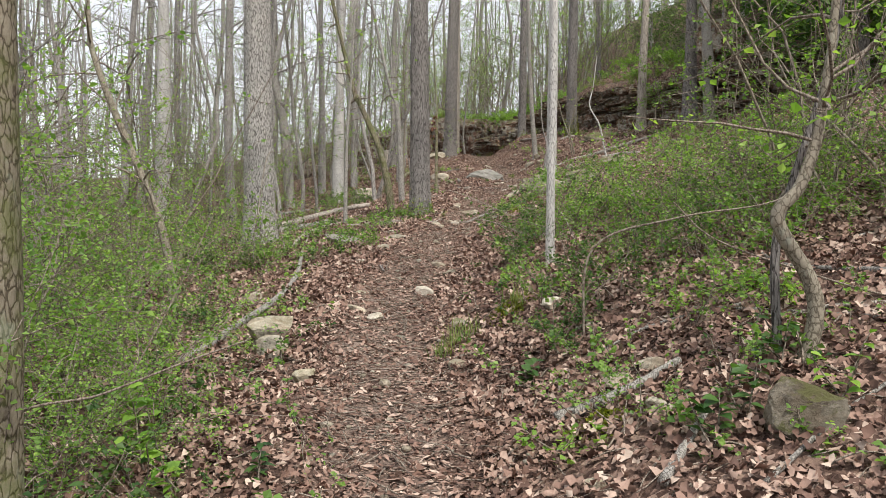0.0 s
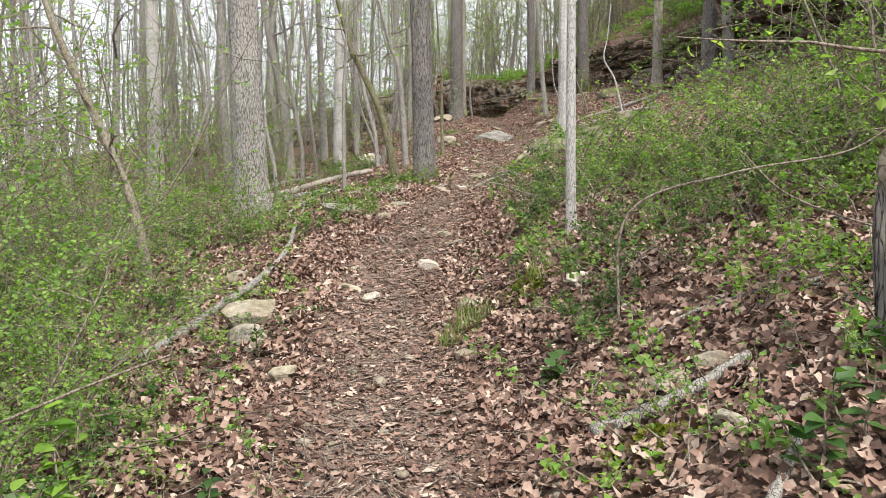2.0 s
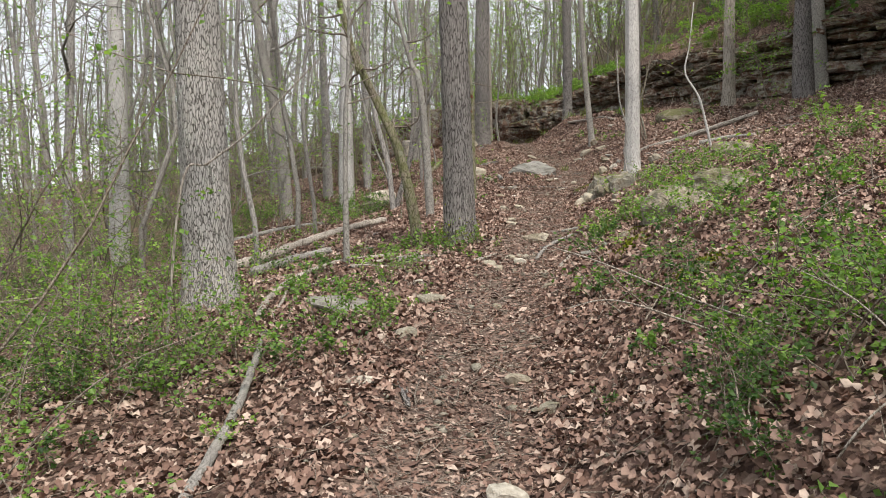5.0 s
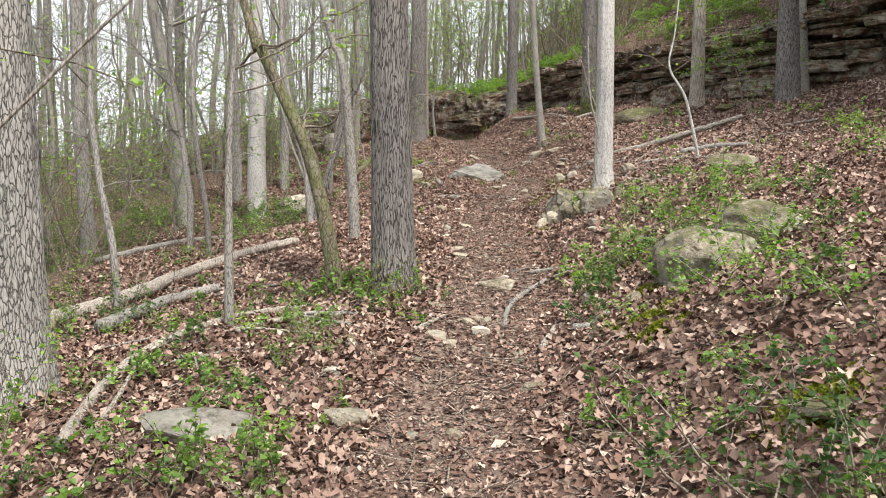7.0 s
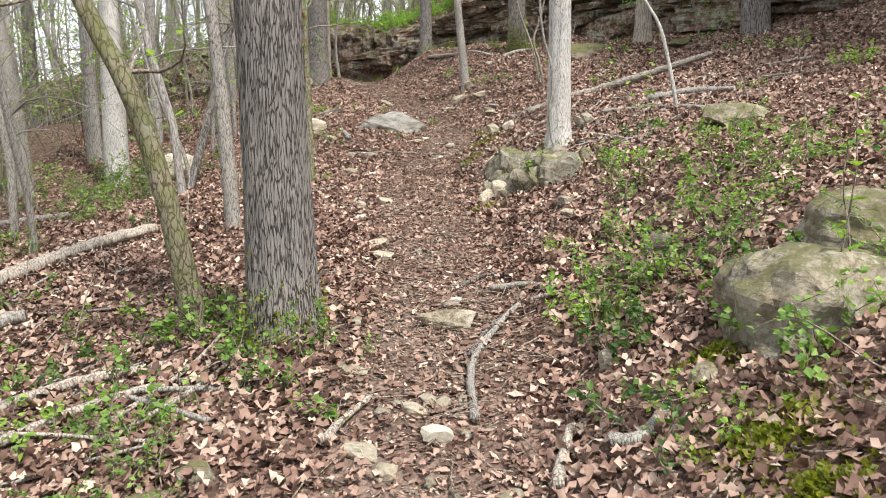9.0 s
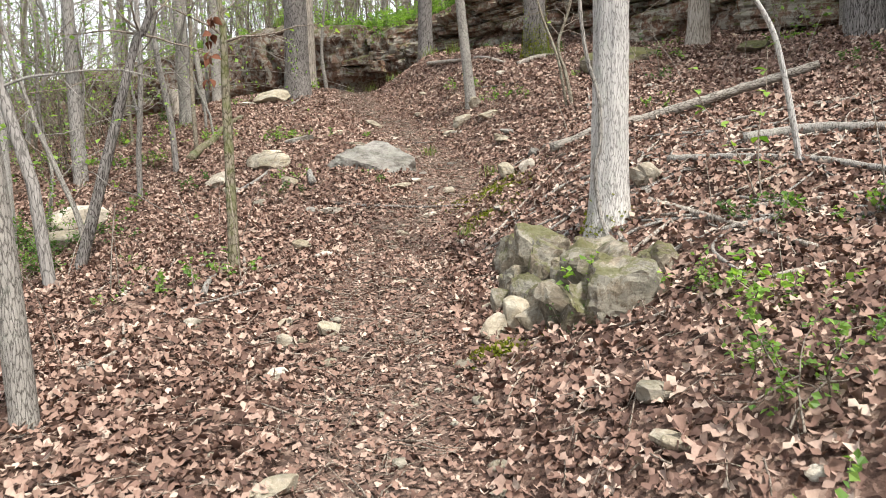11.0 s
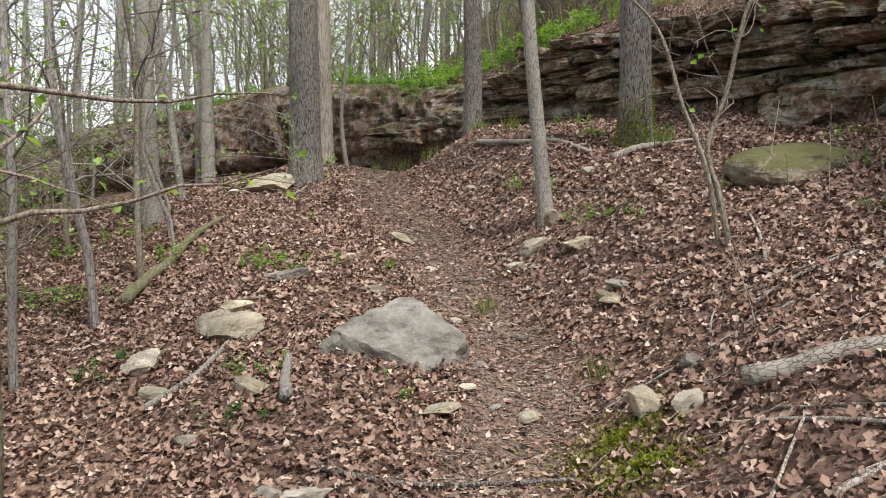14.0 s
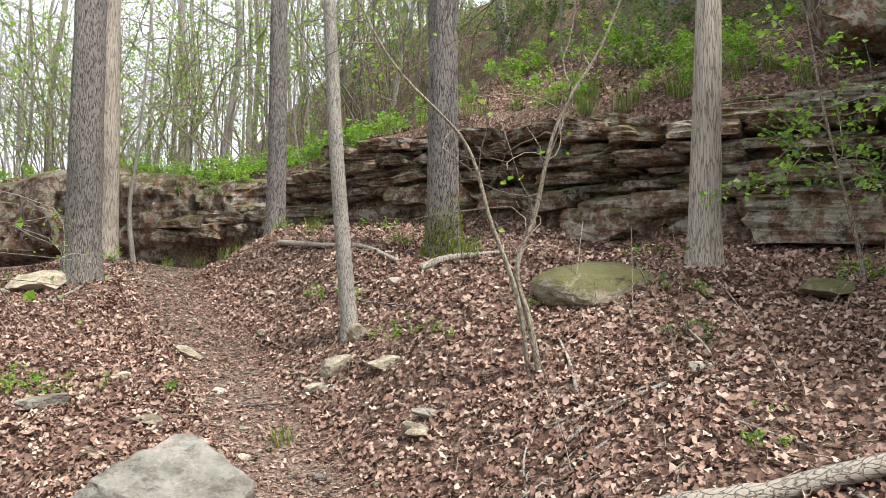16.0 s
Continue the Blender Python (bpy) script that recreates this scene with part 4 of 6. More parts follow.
# ---- fallen wood ----
STICKS = {"log": (GREY_BARK, "weathered fallen branch on dry leaves", "fallen branch"), "white": (DEAD_WOOD, "pale barkless fallen stick", "fallen branch"), "twig": (OAK_BARK, "dark fallen twig across the path", "twig"),
          "bark": (LOG_BARK, "fallen log with grey furrowed bark", "fallen log"), "stickY": (DEAD_WOOD, "bleached fallen limb lying on dry leaves", "fallen branch"), "mossy": (MOSSY_BARK, "bent fallen log furred with green moss", "fallen log")}
stick_rng = np.random.default_rng(31)


def stick(kind, r, *xy):
    mat, label, cat = STICKS[kind]
    p = np.array([(x, y, gz(x, y) + r * 0.8 + 0.012) for x, y in xy])
    if kind == "bark":
        p[:, 2] = np.linspace(p[0, 2], p[-1, 2], len(p)) + 0.02
    q = bezier_points(p, 10)
    q[:, 2] = np.maximum(q[:, 2], ground(q[:, 0], q[:, 1]) + r * 0.4)
    q += stick_rng.normal(size=q.shape) * r * 0.06
    pile = Pile()
    tube(pile, q, np.linspace(r, r * 0.6, len(q)) * stick_rng.uniform(0.95, 1.05, len(q)), 12, r * 0.08, int(stick_rng.integers(99)))
    o = q[0].copy()
    pile.v = [v - o for v in pile.v]
    tagged_ob = solo("fallen_log" if cat == "fallen log" else "fallen_stick", pile.mesh("stick", mat), o, label, cat, "fallen wood")
    return tagged_ob


stick("log", 0.034, (-1.76, 5.3), (-1.59, 6.11), (-1.38, 6.75), (-1.45, 7.9), (-1.64, 9.3))
stick("white", 0.033, (-1.85, 9.94), (-2.0, 10.9), (-1.86, 11.3), (-1.5, 11.6), (-1.2, 11.95), (-0.82, 12.0))
stick("white", 0.02, (-1.76, 9.98), (-1.82, 10.53), (-1.89, 11.13))
stick("stickY", 0.07, (-3.13, 12.75), (-2.69, 13.35), (-2.32, 14.1), (-1.93, 14.6), (-1.4, 14.95))
stick("log", 0.05, (-4.30, 17.04), (-3.36, 17.09), (-2.62, 17.11))
stick("log", 0.06, (-2.50, 12.24), (-2.27, 13.16), (-1.88, 13.35))
stick("twig", 0.012, (0.43, 11.72), (0.57, 11.95), (0.76, 12.18))
stick("twig", 0.014, (0.51, 12.59), (0.84, 12.91), (0.94, 12.07))
stick("twig", 0.014, (0.55, 18.32), (0.96, 18.12), (1.37, 18.11), (1.75, 18.09))
stick("log", 0.018, (0.32, 11.12), (0.42, 11.63), (0.57, 11.89), (0.78, 12.17), (0.95, 12.05))
stick("log", 0.018, (0.71, 12.49), (0.87, 12.37), (0.96, 12.14))
stick("white", 0.022, (0.46, 10.61), (0.53, 10.75), (0.59, 10.86))
stick("white", 0.018, (-0.22, 11.01), (-0.14, 11.18), (-0.03, 11.33))
stick("white", 0.022, (-1.36, 11.41), (-1.14, 11.62), (-0.89, 11.76))
stick("log", 0.045, (3.17, 15.94), (3.49, 15.74), (3.76, 15.39))
stick("bark", 0.055, (2.48, 17.95), (3.1, 17.6), (3.75, 17.28), (4.4, 17.0))
stick("white", 0.015, (-0.08, 15.85), (-0.07, 16.26), (-0.13, 16.96))
stick("log", 0.02, (-0.27, 15.84), (-0.26, 16.02), (-0.24, 16.21))
stick("stickY", 0.035, (2.37, 24.63), (2.70, 23.67), (2.97, 22.99), (3.11, 22.25))
stick("stickY", 0.04, (3.19, 21.82), (3.47, 21.85), (3.76, 21.90), (4.04, 21.77))
stick("mossy", 0.055, (-1.11, 21.32), (-1.04, 21.91), (-0.93, 22.36), (-0.86, 22.91), (-0.64, 23.42))
stick("log", 0.04, (0.38, 18.99), (0.36, 19.23), (0.35, 19.60))
stick("log", 0.025, (-0.48, 19.37), (-0.23, 19.58), (-0.11, 20.05), (0.02, 20.42))
stick("white", 0.02, (0.35, 26.59), (0.77, 26.96), (1.19, 27.39))
stick("log", 0.03, (0.52, 3.56), (0.82, 3.59), (1.10, 3.65))
stick("log", 0.02, (0.76, 2.70), (0.90, 2.88), (1.01, 3.02))
stick("white", 0.012, (1.76, 16.19), (1.95, 15.88), (2.06, 15.60))
stick("white", 0.015, (2.09, 15.45), (2.04, 15.17), (2.01, 14.98))
stick("log", 0.015, (2.02, 16.79), (2.25, 16.82), (2.42, 16.70))
stick("twig", 0.012, (1.56, 21.02), (1.74, 21.08), (1.86, 21.02))
stick("log", 0.02, (-0.06, 24.37), (0.10, 24.77), (0.27, 25.08))
stick("twig", 0.01, (2.66, 21.86), (2.83, 21.39), (2.95, 20.83))
stick("log", 0.025, (0.65, 10.68), (0.74, 10.63), (0.86, 10.72))
stick("twig", 0.012, (-0.66, 8.16), (-0.59, 7.89), (-0.62, 8.12))

# ---- green growth ----
def shrub_meshes(seed, height, spread, stems, leaves, size, mat, arch=0.5, twigs=3):
    rng = np.random.default_rng(seed)
    wood, fol = Pile(), Pile()
    tips = []
    for _ in range(stems):
        a = rng.uniform(0, 6.28)
        st = rng.normal(size=2) * spread * 0.25
        w = limb((st[0], st[1], -0.03), (math.cos(a) * arch, math.sin(a) * arch, 1), height * rng.uniform(0.6, 1.25), 0.22, rng, 7)
        tube(wood, w, np.linspace(0.006, 0.002, 7) * (0.6 + height * 0.4), 4, cap=False)
        tips.append(w[2:])
        for _ in range(twigs):
            j = rng.integers(2, 7)
            w2 = limb(w[j], w[j] - w[j - 1] + rng.normal(size=3) * 0.15 * height, height * rng.uniform(0.25, 0.55), 0.3, rng, 4)
            tube(wood, w2, np.linspace(0.003, 0.0015, 4) * (0.6 + height * 0.3), 3, cap=False)
            tips.append(w2)
    t = np.concatenate(tips)
    f = rng.random((leaves, 1))
    i = rng.integers(0, len(t) - 1, leaves)
    near = np.linalg.norm(t[i + 1] - t[i], axis=1) < height * 0.3
    c = np.where(near[:, None], t[i] * f + t[i + 1] * (1 - f), t[i])
    leaf_cloud(fol, c + rng.normal(size=(leaves, 3)) * size * 0.5, size, rng, droop=0.1)
    return wood.mesh("stems", TWIG), fol.mesh("foliage", mat, False)


def plant_many(name, meshes, spots, label, category, group):
    protos = []
    for n, (x, y, sc, turn) in enumerate(spots):
        k = n % len(meshes)
        if n < len(meshes):
            ob = thing(name, (x, y, gz(x, y)), label, category, group, turn, sc)
            tagged(part("stem", meshes[k][0], ob), kind="stuff"), tagged(part("foliage", meshes[k][1], ob), kind="stuff")
            protos.append(ob)
        else:
            ob = copy_thing(protos[k], Matrix.Translation((x, y, gz(x, y))) @ Matrix.Rotation(turn, 4, "Z"))
            ob.scale = (sc, sc, sc)


def scatter(n, seed, inside, lo=0.7, hi=1.3, box=(-12, 10, 0.5, 40)):
    rng = np.random.default_rng(seed)
    got = []
    while len(got) < n:
        x, y = rng.uniform(box[0], box[1]), rng.uniform(box[2], box[3])
        if rng.random() < inside(x, y):
            got.append((x, y, rng.uniform(lo, hi), rng.uniform(0, 6.28)))
    return got


def off(x, y):
    return float(trail_off(x, y))


LOW = [shrub_meshes(900 + i, 0.5, 0.8, 9, 620, 0.026, (GREEN, DEEP, GREEN)[i % 3], 0.9) for i in range(5)]
MID = [shrub_meshes(920 + i, 1.0, 0.7, 8, 620, 0.027, (GREEN, BRIGHT)[i % 2], 0.7, 4) for i in range(4)]
TALL = [shrub_meshes(940 + i, 2.4, 0.8, 8, 800, 0.032, (GREEN, BRIGHT)[i % 2], 0.35, 6) for i in range(5)]
FINE = [shrub_meshes(930 + i, 1.5, 0.9, 9, 1700, 0.029, (GREEN, GREEN, BRIGHT)[i % 3], 0.75, 7) for i in range(3)]
HERB = [shrub_meshes(960 + i, 0.17, 0.28, 5, 130, 0.024, (GREEN, BRIGHT, DEEP)[i % 3], 1.0, 1) for i in range(4)]


def low_zone(x, y):
    u = off(x, y)
    if 0.9 < u < 4.5 and 2.8 < y < 8.7:
        return 1.0 if y > 6.0 else 0.75 if y > 4.4 else 0.4
    if -4.5 < u < -0.85 and 3.0 < y < 9.4:
        return 0.9 if u < -1.6 else 0.2
    if 1.4 < u < 3.4 and 8.7 < y < 13.5:
        return 0.1
    if -9 < u < -3 and y < 22:
        return 0.25
    return 0.0


plant_many("low_shrub", LOW, scatter(215, 1, low_zone, 0.6, 1.25), "low tangled shrub with small green leaves", "shrub", "green undergrowth")
plant_many("leafy_shrub", MID, scatter(60, 2, lambda x, y: 1.0 if (1.4 < off(x, y) < 5 and 4.5 < y < 7.0) or (-5 < off(x, y) < -1.7 and 4.0 < y < 10.5) else (0.12 if -9 < off(x, y) < -3.5 and y < 24 else 0), 0.6, 1.2),
           "upright shrub with thin stems and fresh leaves", "shrub", "green undergrowth")
plant_many("tall_brush", TALL, scatter(120, 3, lambda x, y: 0.55 if (-9 < off(x, y) < -2.6 and 4 < y < 9.5) else 0.25 if (-12 < off(x, y) < -4.0 and y < 30) else (0.6 if 2.2 < off(x, y) < 6 and 4.2 < y < 7.0 else 0), 0.7, 1.35, (-13, 14, 2, 42)),
           "tall thin understory brush with spring leaves", "brush", "understory brush")
plant_many("green_sprig", HERB, scatter(260, 4, lambda x, y: (1.0 if 0.55 < abs(off(x, y)) < 2.6 and 2.6 < y < 13.5 else (0.12 if 0.7 < abs(off(x, y)) < 4 and y < 27 else 0)) * (float(behind_cliff(x, y)) < -0.3), 0.7, 1.5, (-4, 7, 2.4, 27)),
           "small green woodland sprig among dry leaves", "plant", "ground plants")
plant_many("leafy_tuft", [shrub_meshes(970, 0.28, 0.3, 7, 260, 0.028, GREEN, 0.9), shrub_meshes(971, 0.3, 0.3, 7, 260, 0.022, GREEN, 0.8)],
           [(-0.6, 11.85, 1.0, 0.3), (-0.2, 11.8, 0.8, 1.3), (-0.75, 12.3, 1.0, 2.2), (-0.8, 11.0, 0.9, 0.4), (-0.9, 11.35, 1.0, 2.0), (-1.0, 10.8, 0.7, 3.3), (-0.85, 9.35, 1.1, 4.1), (-1.15, 9.25, 1.3, 1.0), (1.3, 11.75, 1.0, 2.7), (1.6, 11.7, 1.2, 5.2), (1.45, 12.5, 1.0, 0.9), (1.75, 13.2, 1.1, 3.0), (1.95, 14.1, 0.7, 0.2), (2.2, 12.6, 1.2, 0.7)],
           "tuft of small fresh green leaves", "plant", "ground plants")
plant_many("fine_leaved_shrub", FINE, [(-1.75, 3.6, 0.75, 0.2), (-2.3, 4.1, 1.0, 1.4), (-1.7, 4.5, 0.7, 2.2), (-2.9, 3.9, 1.15, 3.0), (-2.6, 5.0, 0.95, 0.9), (-3.5, 5.0, 1.2, 4.1), (-2.2, 5.8, 0.7, 5.0), (-3.2, 6.1, 1.1, 2.6),
                                              (-4.2, 6.4, 1.2, 1.1), (-2.8, 7.0, 0.8, 3.7), (-3.7, 7.6, 1.1, 0.5), (-1.55, 3.1, 0.5, 5.5), (-2.0, 3.3, 0.9, 3.9), (-2.5, 3.4, 1.2, 0.7), (-1.45, 3.9, 0.5, 2.9), (-1.35, 3.4, 0.4, 1.9), (1.75, 5.0, 0.55, 0.3), (2.3, 5.6, 0.7, 2.3), (1.45, 5.7, 0.4, 4.0), (2.5, 6.2, 0.6, 1.0)], "airy shrub with arching stems and tiny leaves", "shrub", "green undergrowth")
HAZE = [shrub_meshes(950 + i, 3.2, 1.0, 8, 800, 0.042, BRIGHT, 0.3, 6) for i in range(3)]
plant_many("understory_sapling", HAZE, scatter(48, 12, lambda x, y: 1.0 if 1.2 < float(behind_cliff(x, y)) < 10 and -2.5 < x < 7 else 0, 0.7, 1.7, (-3, 8, 20, 42)),
           "young understory sapling in bright new leaf", "sapling", "understory brush")
EVERGREEN = [shrub_meshes(990 + i, 2.2, 1.2, 10, 1500, 0.06, DEEP, 0.6, 4) for i in range(3)]
plant_many("evergreen_shrub", EVERGREEN, scatter(55, 8, lambda x, y: 1.0 if 1.0 < float(behind_cliff(x, y)) < 7 and x > 6.0 else 0, 0.5, 1.0, (5, 17, 12, 30)),
           "dark evergreen shrub on the slope above the ledge", "shrub", "evergreen shrubs")
LEDGE_TOP = [shrub_meshes(980 + i, 0.35, 0.7, 7, 420, 0.032, (BRIGHT, GREEN)[i % 2], 1.0, 1) for i in range(3)]
plant_many("ledge_shrub", LEDGE_TOP, scatter(110, 6, lambda x, y: 1.0 if 0.35 < float(behind_cliff(x, y)) < 1.6 and 0.6 < x < 4.0 else (0.15 if 0.5 < float(behind_cliff(x, y)) < 2.5 else 0), 0.9, 1.5, (-6, 10, 18, 34)),
           "low green shrub growing on top of the ledge", "shrub", "green undergrowth")


# ---- twiggy understory among the trunks ----
def pole_meshes(seed, height, r):
    """A thin young tree, branched from low down and scarcely in leaf."""
    rng = np.random.default_rng(seed)
    stem, wood, fol = Pile(), Pile(), Pile()
    p = trunk_points(height, rng.normal(size=2) * 0.05, 0.45, seed, 14)
    p = np.concatenate([p[:1] - (0, 0, 0.2), p])
    tube(stem, p, np.linspace(r, r * 0.25, len(p)), 7, cap=False)
    tips = []
    for _ in range(20):
        k = rng.uniform(0.12, 0.98)
        at = np.array([np.interp(k * height, p[:, 2], p[:, j]) for j in range(3)])
        a = rng.uniform(0, 6.28)
        q = limb(at, (math.cos(a), math.sin(a), rng.uniform(0.1, 1.1)), rng.uniform(0.7, 1.9) * (1.2 - 0.6 * k), 0.25, rng, 6)
        tube(wood, q, np.linspace(r * 0.3, 0.004, 6), 3, cap=False)
        for _ in range(4):
            i = rng.integers(1, 6)
            w = limb(q[i], q[i] - q[i - 1] + rng.normal(size=3) * 0.18, rng.uniform(0.3, 0.8), 0.3, rng, 4)
            tube(wood, w, np.linspace(0.005, 0.002, 4), 3, cap=False)
            tips.append(w[1:])
    t = np.concatenate(tips)
    leaf_cloud(fol, t[rng.integers(0, len(t), 260)] + rng.normal(size=(260, 3)) * 0.05, 0.042, rng)
    return stem.mesh("stems", (GREY_BARK, FAR_BARK, SMOOTH_BARK)[seed % 3]), wood.mesh("branches", GREY_BARK), fol.mesh("foliage", (BRIGHT, GREEN)[seed % 2], False)


POLES = [pole_meshes(1500 + i, 4.5 + 1.1 * i, 0.02 + 0.006 * i) for i in range(5)]
pole_protos = []
for i, (x, y, sc, turn) in enumerate(scatter(130, 16, lambda x, y: 1.0 if (-13 < off(x, y) < -2.4 and 8 < y < 36 and float(behind_cliff(x, y)) < -1) else 0.5 if 1.0 < float(behind_cliff(x, y)) < 12 and x < 8 else 0, 0.75, 1.25, (-14, 9, 8, 42))):
    if i < 5:
        ob = tree("young_tree", x, y, POLES[i], "slender twiggy young tree coming into leaf", "understory brush", turn=turn)
        pole_protos.append(ob)
    else:
        ob = copy_thing(pole_protos[i % 5], Matrix.Translation((x, y, gz(x, y) - 0.03)) @ Matrix.Rotation(turn, 4, "Z"))
        ob.scale = (sc, sc, sc)


# ---- hemlocks above the ledge, and some added beside it for shade ----
def hemlock_meshes(seed, height, r):
    rng = np.random.default_rng(seed)
    stem, wood, fol = Pile(), Pile(), Pile()
    p = trunk_points(height, (0.0, 0.0), 0.15, seed, 14)
    p = np.concatenate([p[:1] - (0, 0, 0.3), p])
    tube(stem, p, np.linspace(r, r * 0.15, len(p)), 12)
    for _ in range(95):
        k = rng.uniform(0.10, 0.99)
        at = np.array([np.interp(k * height, p[:, 2], p[:, j]) for j in range(3)])
        a = rng.uniform(0, 6.28)
        ln = (1.08 - k) * height * 0.30 * rng.uniform(0.7, 1.15)
        q = limb(at, (math.cos(a), math.sin(a), rng.uniform(-0.25, 0.25)), ln, 0.10, rng, 7)
        q[:, 2] -= np.linspace(0, 1, 7) ** 2 * ln * 0.22
        tube(wood, q, np.linspace(0.022, 0.004, 7), 4, cap=False)
        m = int(30 + 130 * ln / 3)
        f = rng.uniform(0.15, 1, m)
        c = np.stack([np.interp(f * 6, np.arange(7), q[:, j]) for j in range(3)], 1)
        side = np.array((-math.sin(a), math.cos(a), 0))
        c += side * (rng.normal(size=m) * ln * 0.16 * (1.15 - f))[:, None] + rng.normal(size=(m, 3)) * 0.05
        leaf_cloud(fol, c, 0.12, rng, droop=0.15, narrow=0.3)
    return stem.mesh("trunk", OAK_BARK), wood.mesh("branches", TWIG), fol.mesh("foliage", DEEP, False)


HEMLOCKS = [hemlock_meshes(1600 + i, 8.5 + 1.5 * i, 0.13 + 0.02 * i) for i in range(3)]
hem_protos = []
# Those below y 17 are added, mostly out of view, to shade the ledge.
for i, (x, y) in enumerate(((9.2, 19.8), (11.3, 17.8), (10.2, 23.0), (12.8, 21.0), (15.5, 20.0), (14.2, 17.2), (13.4, 25.0), (10.8, 13.6), (13.6, 12.4), (16.0, 14.5), (9.5, 15.2), (8.4, 12.6), (8.8, 21.4), (7.7, 15.3), (8.7, 16.7), (7.1, 13.6))):
    if i < 3:
        hem_protos.append(tree("hemlock_tree", x, y, HEMLOCKS[i], "dark green hemlock with drooping boughs, in a stand partly added for shade", "hemlocks"))
    else:
        copy_thing(hem_protos[i % 3], pose(x, y, gz(x, y) - 0.03, 0, 0, 67 * i))


# ---- far woods, uncounted ----
rng = np.random.default_rng(15)
pile, fol = Pile(), Pile()
for _ in range(330):
    a = rng.uniform(-1.9, 1.15)
    d = rng.uniform(26, 75)
    x, y = math.sin(a) * d + 0.5, math.cos(a) * d + 12
    if float(behind_cliff(x, y)) > -1 and d < 30:
        continue
    z, h, r = gz(x, y), rng.uniform(10, 17), rng.uniform(0.045, 0.13)
    p = trunk_points(h, rng.normal(size=2) * 0.03, 0.5, int(rng.integers(1000)), 7) + (x, y, z - 0.2)
    tube(pile, p, np.linspace(r, r * 0.25, 7), 6, cap=False)
    for _ in range(9):
        k = rng.uniform(0.2, 0.95)
        at = p[min(int(k * 6) + 1, 6)]
        w = limb(at, rng.normal(size=3) * (1, 1, 0.3) + (0, 0, 0.7), rng.uniform(1, 3.2), 0.25, rng, 5)
        tube(pile, w, np.linspace(0.03, 0.008, 5), 3, cap=False)
        leaf_cloud(fol, w[rng.integers(1, 5, 4)] + rng.normal(size=(4, 3)) * 0.5, 0.11, rng)
    c = np.array((x, y, z)) + rng.normal(size=(40, 3)) * (1.6, 1.6, 0.5) + (0, 0, 1.0)
    leaf_cloud(fol, c, 0.12, rng)
tagged(new("far_woods", pile.mesh("far_woods", FAR_BARK)), "distant grey trunks and bare branches of the woods", "woods", kind="stuff")
tagged(new("far_foliage", fol.mesh("far_foliage", GREEN, False)), "distant sparse spring foliage of the woods", "foliage", kind="stuff")


